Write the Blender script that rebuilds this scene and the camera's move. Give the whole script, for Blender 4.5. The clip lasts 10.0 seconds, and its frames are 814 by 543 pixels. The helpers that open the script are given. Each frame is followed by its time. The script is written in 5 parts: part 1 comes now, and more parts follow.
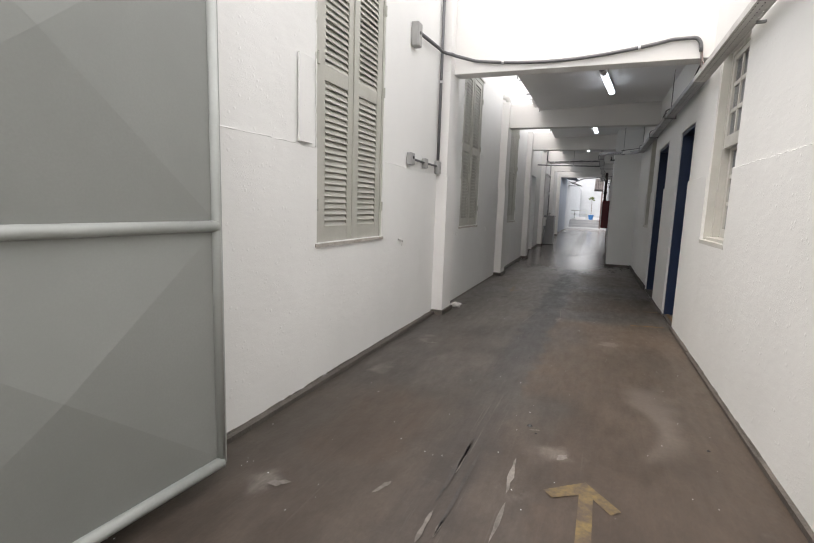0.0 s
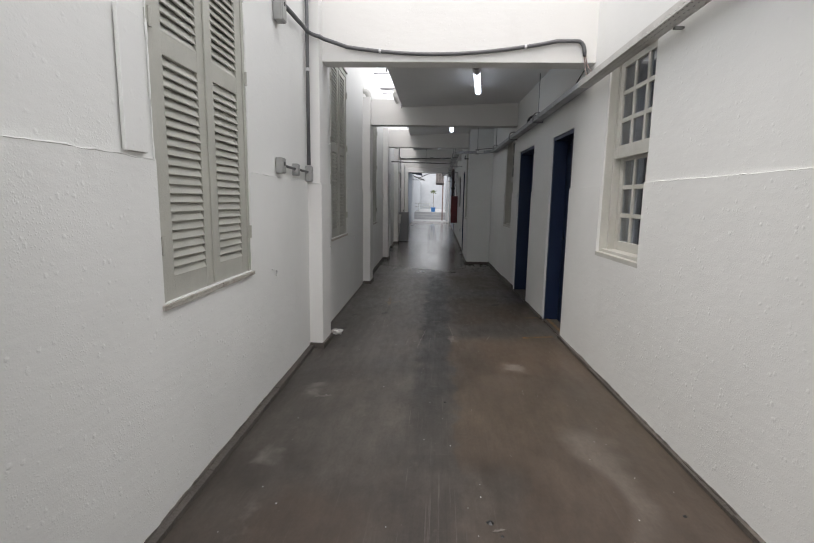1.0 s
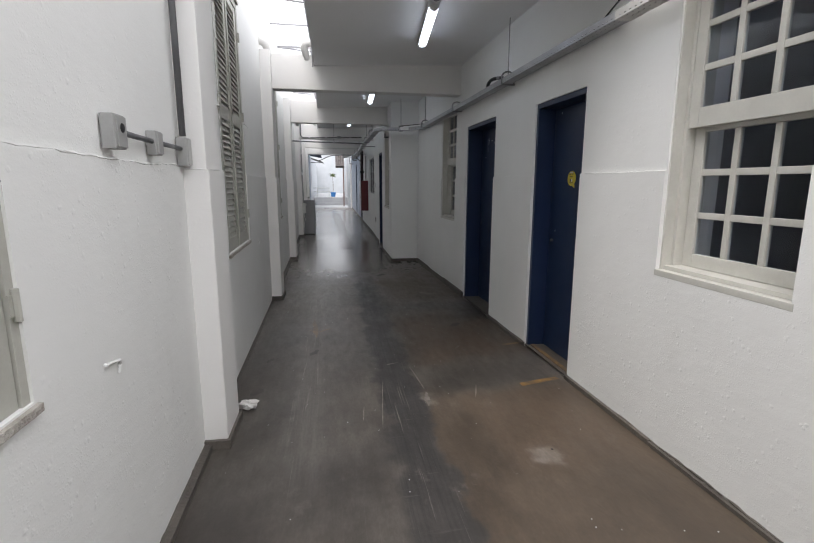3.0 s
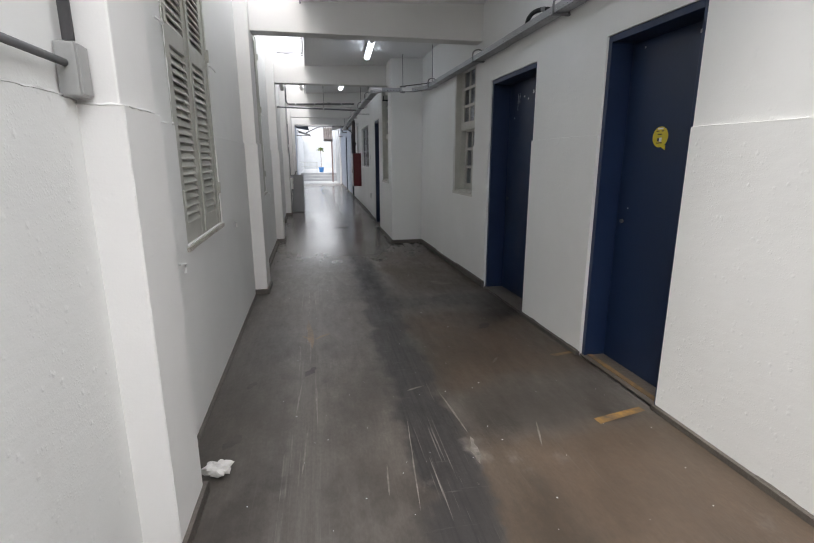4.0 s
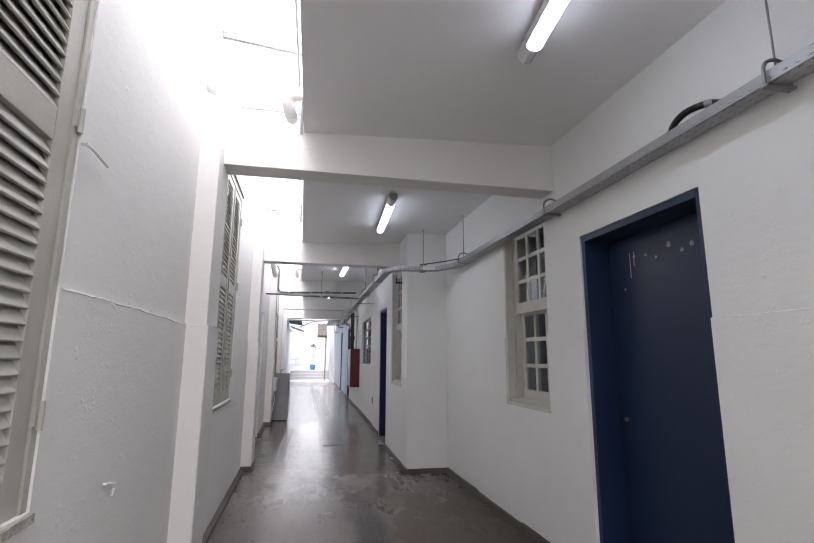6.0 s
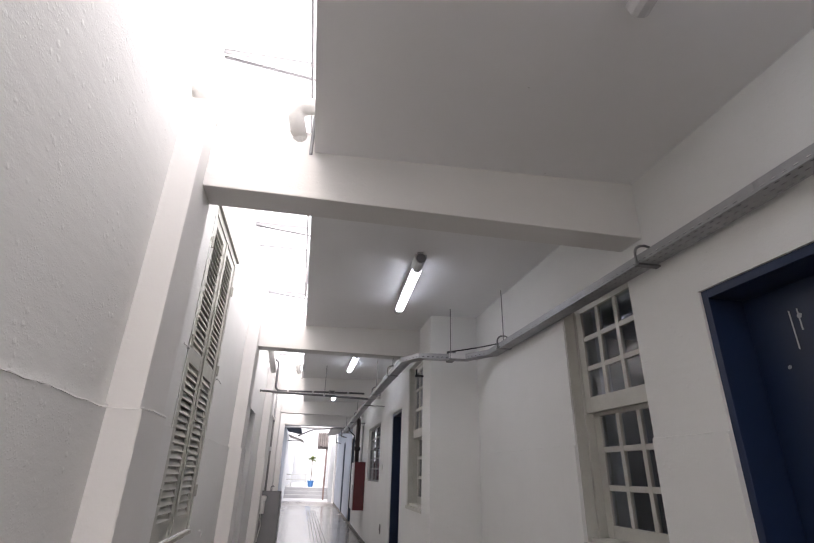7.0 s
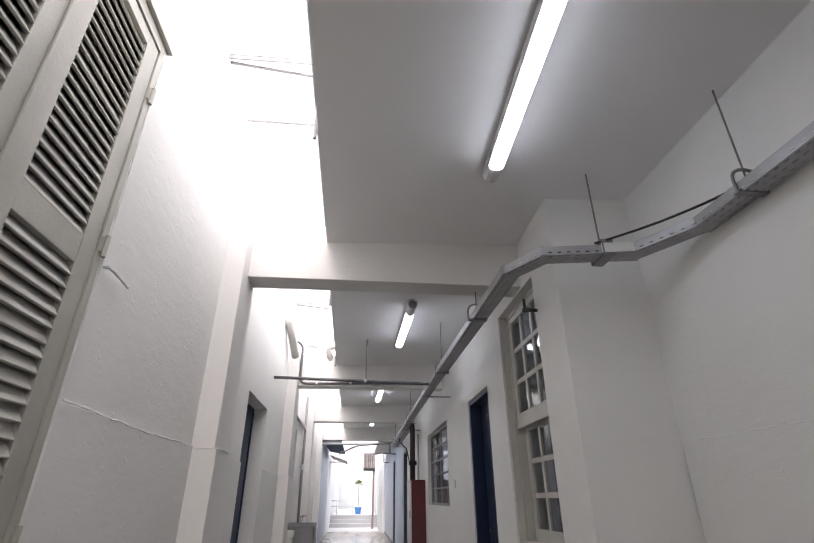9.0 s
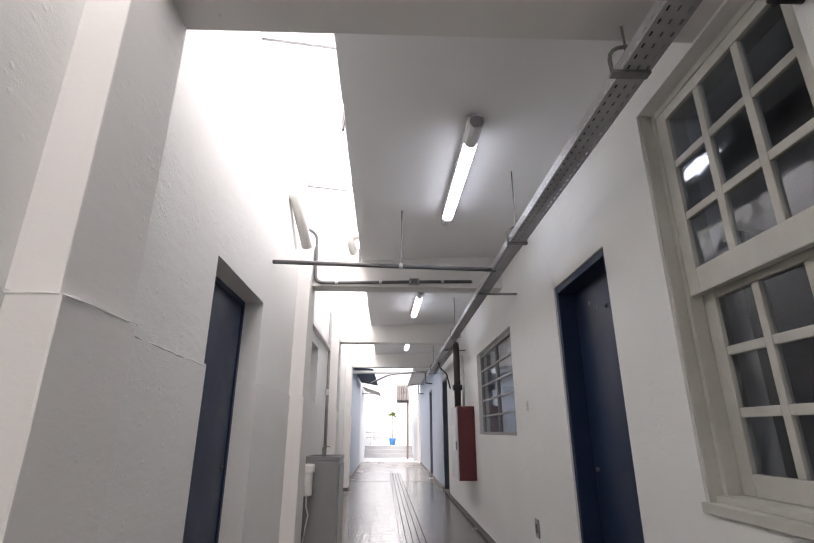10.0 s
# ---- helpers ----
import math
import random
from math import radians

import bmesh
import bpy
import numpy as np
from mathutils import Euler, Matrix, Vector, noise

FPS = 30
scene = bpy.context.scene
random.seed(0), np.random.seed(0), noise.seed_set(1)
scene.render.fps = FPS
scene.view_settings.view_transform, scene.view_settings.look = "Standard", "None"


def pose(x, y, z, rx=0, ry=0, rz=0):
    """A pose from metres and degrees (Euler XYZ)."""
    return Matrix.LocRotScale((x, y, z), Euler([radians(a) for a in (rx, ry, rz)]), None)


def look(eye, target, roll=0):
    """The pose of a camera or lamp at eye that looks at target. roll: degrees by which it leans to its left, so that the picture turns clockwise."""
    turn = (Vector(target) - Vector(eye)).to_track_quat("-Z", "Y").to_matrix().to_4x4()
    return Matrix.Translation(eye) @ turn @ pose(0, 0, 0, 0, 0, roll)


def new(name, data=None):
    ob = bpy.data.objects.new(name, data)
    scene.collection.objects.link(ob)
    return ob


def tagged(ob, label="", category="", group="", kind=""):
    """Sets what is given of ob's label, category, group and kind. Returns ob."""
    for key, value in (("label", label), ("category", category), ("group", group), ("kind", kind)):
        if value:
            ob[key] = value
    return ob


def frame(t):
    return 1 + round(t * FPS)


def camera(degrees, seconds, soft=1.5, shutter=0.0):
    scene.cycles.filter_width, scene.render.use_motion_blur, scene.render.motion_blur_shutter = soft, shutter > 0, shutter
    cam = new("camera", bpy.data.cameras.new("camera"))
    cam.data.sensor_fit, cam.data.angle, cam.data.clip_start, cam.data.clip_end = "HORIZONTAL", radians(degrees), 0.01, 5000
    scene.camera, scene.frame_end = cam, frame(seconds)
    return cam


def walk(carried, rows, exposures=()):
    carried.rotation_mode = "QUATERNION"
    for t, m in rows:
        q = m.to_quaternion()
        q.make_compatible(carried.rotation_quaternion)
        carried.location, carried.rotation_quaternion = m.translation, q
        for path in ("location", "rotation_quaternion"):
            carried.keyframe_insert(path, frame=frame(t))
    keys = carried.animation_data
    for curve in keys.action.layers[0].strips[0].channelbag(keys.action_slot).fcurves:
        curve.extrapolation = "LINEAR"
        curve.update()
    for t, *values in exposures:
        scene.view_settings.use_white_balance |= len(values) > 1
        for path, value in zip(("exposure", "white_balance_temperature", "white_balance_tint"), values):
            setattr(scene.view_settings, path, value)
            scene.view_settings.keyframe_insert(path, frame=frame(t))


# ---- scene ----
cam = camera(81.3, 10.0, soft=1.15)
PATH = [
    (0, (0.119, 0.615, 1.188), (-0.635, 2.446, 0.909), 1.9),
    (0.5, (-0.147, 0.944, 1.27), (-0.625, 2.862, 0.967), 1.0),
    (1, (-0.426, 1.3, 1.369), (-0.553, 3.274, 1.072), 0.9),
    (1.5, (-0.63, 1.616, 1.47), (-0.519, 3.59, 1.167), 0.6),
    (2, (-0.736, 2.015, 1.486), (-0.553, 3.983, 1.178), 0.0),
    (2.5, (-0.795, 2.462, 1.469), (-0.542, 4.42, 1.149), -0.1),
    (2.7, (-0.821, 2.655, 1.457), (-0.546, 4.607, 1.123), -0.0),
    (4, (-0.935, 3.984, 1.355), (-0.591, 5.9, 0.896), -0.1),
    (4.5, (-0.949, 4.453, 1.338), (-0.595, 6.364, 0.865), -0.1),
    (5, (-0.924, 4.981, 1.334), (-0.554, 6.922, 1.029), 0.0),
    (5.5, (-0.927, 5.455, 1.321), (-0.549, 7.419, 1.324), 0.2),
    (6, (-0.928, 5.995, 1.326), (-0.547, 7.925, 1.684), 0.3),
    (6.2, (-0.933, 6.195, 1.329), (-0.552, 8.089, 1.847), 0.3),
    (7.3, (-0.875, 7.329, 1.304), (-0.571, 9.13, 2.119), 2.0),
    (7.5, (-0.862, 7.568, 1.308), (-0.565, 9.361, 2.141), 1.9),
    (8, (-0.881, 8.165, 1.301), (-0.598, 9.951, 2.157), 0.8),
    (8.5, (-0.848, 8.766, 1.286), (-0.594, 10.549, 2.154), 0.6),
    (9, (-0.832, 9.422, 1.268), (-0.663, 11.218, 2.132), -0.2),
    (9.5, (-0.807, 10.045, 1.241), (-0.752, 11.866, 2.066), 0.4),
    (9.7, (-0.819, 10.307, 1.22), (-0.758, 12.148, 2.0), 0.1),
    (9.8, (-0.812, 10.569, 1.225), (-0.762, 12.435, 1.942), 0.3),
    (9.9, (-0.802, 10.796, 1.23), (-0.766, 12.681, 1.898), 0.6),
    (10, (-0.86, 11.106, 1.224), (-0.803, 13.0, 1.862), -0.0),
]
walk(cam, [(t, look(eye, target, roll)) for t, eye, target, roll in PATH],
     [(0.0, 1.78, 6650, 12), (0.5, 1.6, 6550, 11), (1.5, 1.3, 6350, 11), (2.0, 1.38, 6250, 11), (2.5, 1.52, 6300, 12), (4.0, 2.13, 6350, 11), (4.5, 2.23, 6350, 11), (5.0, 2.55, 6350, 12),
      (5.5, 2.95, 6400, 15), (6.0, 2.65, 6400, 17), (7.5, 2.5, 6800, 18), (9.0, 2.5, 6700, 17), (9.5, 2.43, 6750, 17), (10.0, 2.8, 6800, 17)])

# ---- world and sun ----
world = bpy.data.worlds.new("overcast_sky")
scene.world = world
world.use_nodes = True
wn = world.node_tree.nodes
sky = wn.new("ShaderNodeTexSky")
sky.sky_type, sky.sun_disc = "NISHITA", False
sky.sun_elevation, sky.sun_rotation = radians(62), radians(200)
sky.air_density, sky.dust_density, sky.ozone_density = 1.0, 4.0, 0.6
# thin bright cloud veils most of the blue
veil = wn.new("ShaderNodeMix")
veil.data_type = "RGBA"
veil.inputs["Factor"].default_value, veil.inputs["B"].default_value = 0.8, (5.3, 5.22, 5.1, 1)
wn["Background"].inputs["Strength"].default_value = 0.15
world.node_tree.links.new(sky.outputs["Color"], veil.inputs["A"])
world.node_tree.links.new(veil.outputs["Result"], wn["Background"].inputs["Color"])

sun = new("sun", bpy.data.lights.new("sun", "SUN"))
sun.data.energy, sun.data.angle, sun.data.color = 0.55, radians(25), (1.0, 0.97, 0.92)
sun.matrix_world = look((0, 0, 30), (0.55 * 12, 12 * 0.75, 0))


# ---- materials ----
def shader(name, rough=0.6, metal=0.0, spec=0.5):
    m = bpy.data.materials.new(name)
    m.use_nodes = True
    b = m.node_tree.nodes["Principled BSDF"]
    b.inputs["Roughness"].default_value, b.inputs["Metallic"].default_value = rough, metal
    b.inputs["Specular IOR Level"].default_value = spec
    return m, m.node_tree, b


def coords(tree, scale=(1, 1, 1)):
    tc, mp = tree.nodes.new("ShaderNodeTexCoord"), tree.nodes.new("ShaderNodeMapping")
    mp.inputs["Scale"].default_value = scale
    tree.links.new(tc.outputs["Object"], mp.inputs["Vector"])
    return mp.outputs["Vector"]


def grain(tree, vec, scale, detail=4.0, rough=0.6, lo=0.35, hi=0.65):
    n, r = tree.nodes.new("ShaderNodeTexNoise"), tree.nodes.new("ShaderNodeMapRange")
    n.inputs["Scale"].default_value, n.inputs["Detail"].default_value, n.inputs["Roughness"].default_value = scale, detail, rough
    tree.links.new(vec, n.inputs["Vector"])
    tree.links.new(n.outputs["Fac"], r.inputs["Value"])
    r.inputs["From Min"].default_value, r.inputs["From Max"].default_value = lo, hi
    return r.outputs["Result"]


def blend(tree, fac, a, b):
    mx = tree.nodes.new("ShaderNodeMix")
    mx.data_type = "RGBA"
    for socket, v in ((mx.inputs["Factor"], fac), (mx.inputs["A"], a), (mx.inputs["B"], b)):
        if isinstance(v, tuple):
            socket.default_value = (*v, 1.0)
        elif isinstance(v, float):
            socket.default_value = v
        else:
            tree.links.new(v, socket)
    return mx.outputs["Result"]


def scaled(tree, v, k, add=0.0):
    n = tree.nodes.new("ShaderNodeMath")
    n.operation = "MULTIPLY_ADD"
    tree.links.new(v, n.inputs[0])
    n.inputs[1].default_value, n.inputs[2].default_value = k, add
    return n.outputs[0]


def relief(tree, b, height, strength, distance):
    n = tree.nodes.new("ShaderNodeBump")
    n.inputs["Strength"].default_value, n.inputs["Distance"].default_value = strength, distance
    tree.links.new(height, n.inputs["Height"])
    tree.links.new(n.outputs["Normal"], b.inputs["Normal"])


def plain(name, a, b2, rough=0.5, metal=0.0, scale=6.0, fine=60.0, bump=0.2, depth=0.001, spec=0.5, rvar=0.12):
    """Two tones mixed by coarse stains and fine grain, with a little relief."""
    m, t, b = shader(name, rough, metal, spec)
    v = coords(t)
    big, small = grain(t, v, scale, 5), grain(t, v, fine, 3)
    half = blend(t, scaled(t, small, 0.4), blend(t, big, a, b2), tuple(0.5 * (p + q) * 0.92 for p, q in zip(a, b2)))
    t.links.new(half, b.inputs["Base Color"])
    t.links.new(scaled(t, big, rvar, rough - rvar / 2), b.inputs["Roughness"])
    relief(t, b, small, bump, depth)
    return m


def stucco(name, a, b2, dirt, bump, depth, lumpy=1.0):
    """Painted roughcast: gentle trowel waves, patchy spatter lumps under a centimetre, faint stains, a few grimy blotches."""
    m, t, b = shader(name, 0.75, 0, 0.3)
    v = coords(t)

    def spots(vec, scale, size, gate):
        vor, r, g = t.nodes.new("ShaderNodeTexVoronoi"), t.nodes.new("ShaderNodeMapRange"), t.nodes.new("ShaderNodeMath")
        vor.inputs["Scale"].default_value = scale
        t.links.new(vec, vor.inputs["Vector"])
        t.links.new(vor.outputs["Distance"], r.inputs["Value"])
        r.interpolation_type = "SMOOTHSTEP"
        r.inputs["From Min"].default_value, r.inputs["From Max"].default_value = size, size * 0.15
        g.operation = "MULTIPLY"
        t.links.new(r.outputs["Result"], g.inputs[0])
        t.links.new(gate, g.inputs[1])
        return g.outputs[0]

    warp, add0 = t.nodes.new("ShaderNodeTexNoise"), t.nodes.new("ShaderNodeVectorMath")
    warp.inputs["Scale"].default_value, warp.inputs["Detail"].default_value = 60.0, 2.0
    t.links.new(v, warp.inputs["Vector"])
    add0.operation = "MULTIPLY_ADD"
    t.links.new(warp.outputs["Color"], add0.inputs[0])
    add0.inputs[1].default_value = (0.012, 0.012, 0.012)
    t.links.new(v, add0.inputs[2])
    bent = add0.outputs["Vector"]
    big = spots(bent, 30, 0.36, grain(t, v, 9, 4, 0.6, 0.50, 0.60))
    small = spots(bent, 95, 0.45, grain(t, v, 3.3, 5, 0.7, 0.42, 0.66))
    fine, wave = grain(t, v, 150, 3, 0.6, 0.3, 0.7), grain(t, coords(t, (1, 1, 2.2)), 9, 4, 0.5, 0.3, 0.7)
    wide, blots = grain(t, v, 0.7, 4), grain(t, coords(t, (1, 1, 0.35)), 2.3, 7, 0.7, 0.62, 0.9)
    col = blend(t, scaled(t, blots, dirt), blend(t, wide, a, b2), (0.42, 0.39, 0.34))
    specks = grain(t, v, 19, 2, 0.5, 0.80, 0.84)
    col = blend(t, scaled(t, specks, 0.5), col, (0.30, 0.28, 0.25))
    t.links.new(col, b.inputs["Base Color"])
    height = scaled(t, wave, 0.5)
    for h, k in ((big, 0.75 * lumpy), (small, 0.35 * lumpy), (fine, 0.10)):
        add = t.nodes.new("ShaderNodeMath")
        add.operation = "ADD"
        t.links.new(height, add.inputs[0])
        t.links.new(scaled(t, h, k), add.inputs[1])
        height = add.outputs[0]
    relief(t, b, height, bump, depth)
    return m


WALL = stucco("white_roughcast", (0.80, 0.80, 0.78), (0.75, 0.75, 0.73), 0.14, 0.36, 0.005, 0.9)
DADO = stucco("white_coarse_render", (0.80, 0.80, 0.78), (0.74, 0.74, 0.72), 0.2, 0.34, 0.005, 1.0)
# blue-grey paint tone with the far end's haze and shade mixed in
HAZEBLUE = stucco("hazy_blue_grey_paint", (0.40, 0.44, 0.50), (0.35, 0.39, 0.45), 0.2, 0.3, 0.004, 0.6)
CEIL = stucco("ceiling_paint", (0.88, 0.88, 0.88), (0.84, 0.84, 0.84), 0.12, 0.2, 0.003, 0.25)
BEAM = stucco("beam_paint", (0.80, 0.79, 0.77), (0.75, 0.74, 0.72), 0.18, 0.35, 0.004, 0.5)
SKIRT = plain("dark_skirting_paint", (0.07, 0.062, 0.055), (0.12, 0.105, 0.09), 0.6, 0, 5, 60, 0.5, 0.004)
SHUT = plain("grey_beige_shutter_paint", (0.47, 0.465, 0.415), (0.42, 0.415, 0.37), 0.5, 0, 4, 90, 0.25, 0.0015)
SASH = plain("cream_window_paint", (0.58, 0.57, 0.52), (0.51, 0.50, 0.455), 0.45, 0, 5, 70, 0.2, 0.001)
SILL = plain("worn_sill_plaster", (0.54, 0.52, 0.47), (0.34, 0.30, 0.26), 0.8, 0, 14, 90, 0.8, 0.006)
NAVY = plain("navy_door_paint", (0.0075, 0.018, 0.052), (0.010, 0.024, 0.064), 0.42, 0, 3, 50, 0.12, 0.001)
NAVYF = plain("navy_frame_paint", (0.009, 0.021, 0.060), (0.012, 0.027, 0.072), 0.45, 0, 3, 50, 0.15, 0.001)
GATE = plain("grey_gate_enamel", (0.28, 0.29, 0.275), (0.255, 0.265, 0.25), 0.38, 0, 2, 120, 0.08, 0.0006)
RAILP = plain("pale_grey_tube_enamel", (0.42, 0.44, 0.42), (0.38, 0.40, 0.38), 0.35, 0, 4, 90, 0.1, 0.0006)
PIPE = plain("dark_grey_conduit", (0.11, 0.11, 0.115), (0.15, 0.15, 0.155), 0.5, 0, 8, 60, 0.15, 0.0008)
PIPEL = plain("grey_conduit", (0.26, 0.26, 0.26), (0.32, 0.32, 0.31), 0.5, 0, 8, 60, 0.15, 0.0008)
BOX = plain("grey_box_plastic", (0.30, 0.30, 0.29), (0.36, 0.36, 0.35), 0.45, 0, 9, 80, 0.15, 0.0008)
TRAY = plain("galvanised_steel", (0.42, 0.42, 0.432), (0.34, 0.34, 0.35), 0.45, 0.4, 7, 90, 0.15, 0.0006)
TRAYP = plain("pale_painted_tray", (0.58, 0.57, 0.54), (0.46, 0.45, 0.43), 0.5, 0, 7, 90, 0.15, 0.0006)
STEEL = plain("dull_steel", (0.30, 0.30, 0.30), (0.20, 0.20, 0.20), 0.45, 0.8, 9, 90, 0.15, 0.0006)
PVC = plain("white_drain_plastic", (0.62, 0.61, 0.585), (0.55, 0.54, 0.52), 0.4, 0, 5, 60, 0.1, 0.0006)
CAP = plain("lamp_grey_plastic", (0.66, 0.66, 0.67), (0.60, 0.60, 0.61), 0.4, 0, 5, 60, 0.1, 0.0006)
RED = plain("red_cabinet_enamel", (0.12, 0.014, 0.018), (0.10, 0.012, 0.016), 0.4, 0, 3, 80, 0.1, 0.0006)
REDP = plain("dark_red_pipe_paint", (0.052, 0.034, 0.034), (0.040, 0.028, 0.028), 0.45, 0, 6, 80, 0.15, 0.0008)
CABG = plain("grey_cabinet_enamel", (0.22, 0.22, 0.23), (0.26, 0.26, 0.27), 0.35, 0.3, 3, 80, 0.08, 0.0006)


def worn_paint(name, paint, base, cover):
    """Paint rubbed away in patches down to the floor's own colour."""
    m, t, b = shader(name, 0.5)
    v = coords(t)
    gone = grain(t, v, 7.0, 8, 0.75, 0.5 - cover, 0.72 - cover)
    fine = grain(t, v, 45, 4, 0.6, 0.35, 0.7)
    col = blend(t, gone, base, blend(t, scaled(t, fine, 0.5), paint, base))
    t.links.new(col, b.inputs["Base Color"])
    relief(t, b, fine, 0.2, 0.001)
    return m


YEL = worn_paint("worn_yellow_line", (0.27, 0.155, 0.04), (0.085, 0.062, 0.045), 0.14)
ARROW = worn_paint("faded_yellow_arrow", (0.20, 0.14, 0.045), (0.072, 0.053, 0.039), 0.10)
TRACE = worn_paint("faint_arrow_trace", (0.22, 0.155, 0.085), (0.095, 0.08, 0.066), 0.14)
SCRAPE = worn_paint("pale_floor_scrape", (0.22, 0.20, 0.18), (0.085, 0.075, 0.066), 0.13)
OILY = worn_paint("dark_floor_smear", (0.022, 0.020, 0.019), (0.055, 0.048, 0.042), 0.10)
CAPD = plain("dark_lamp_cap", (0.30, 0.30, 0.31), (0.25, 0.25, 0.26), 0.45, 0, 5, 60, 0.1, 0.0006)
STICK = plain("yellow_sticker", (0.62, 0.50, 0.03), (0.58, 0.46, 0.03), 0.4, 0, 6, 60, 0.05, 0.0004)
INK = plain("sticker_ink", (0.05, 0.05, 0.04), (0.06, 0.06, 0.05), 0.5, 0, 6, 60, 0.05, 0.0004)
BLACK = plain("black_rubber", (0.012, 0.012, 0.013), (0.02, 0.02, 0.021), 0.5, 0, 9, 60, 0.1, 0.0006)
# dark bluish tone stands in for unlit rooms behind the panes
ROOM = plain("gloom_toned_plaster", (0.15, 0.16, 0.185), (0.11, 0.12, 0.14), 0.8, 0, 2, 40, 0.2, 0.002)
YARD = plain("pale_yard_concrete", (0.40, 0.41, 0.42), (0.33, 0.34, 0.35), 0.7, 0, 1.2, 30, 0.4, 0.004)
FARW = plain("pale_courtyard_wall", (0.50, 0.52, 0.54), (0.43, 0.45, 0.47), 0.8, 0, 1.5, 30, 0.3, 0.003)
TERRA = plain("clay_roof_tiles", (0.12, 0.105, 0.10), (0.08, 0.072, 0.07), 0.8, 0, 3, 30, 0.5, 0.006)
BRICK = plain("brick_red_post_paint", (0.20, 0.14, 0.125), (0.17, 0.12, 0.11), 0.7, 0, 3, 40, 0.3, 0.002)
SLATE = plain("grey_blue_door_paint", (0.075, 0.095, 0.125), (0.055, 0.07, 0.095), 0.45, 0, 3, 50, 0.15, 0.001)
BLUE = plain("blue_planter_plastic", (0.05, 0.22, 0.55), (0.05, 0.19, 0.48), 0.4, 0, 4, 50, 0.1, 0.0006)
LEAF = plain("leaf_green", (0.10, 0.16, 0.03), (0.16, 0.20, 0.04), 0.5, 0, 12, 60, 0.2, 0.001)
STALK = plain("stalk_brown", (0.16, 0.12, 0.07), (0.12, 0.09, 0.05), 0.7, 0, 9, 60, 0.3, 0.001)
TACT = plain("grey_tactile_paving", (0.12, 0.115, 0.11), (0.16, 0.155, 0.15), 0.22, 0, 6, 60, 0.2, 0.001)
CHIP = plain("bare_paint_chip", (0.60, 0.62, 0.64), (0.50, 0.52, 0.55), 0.7, 0, 20, 80, 0.2, 0.001)
WHITE = plain("white_ware_plastic", (0.78, 0.78, 0.76), (0.72, 0.72, 0.70), 0.35, 0, 5, 60, 0.05, 0.0005)


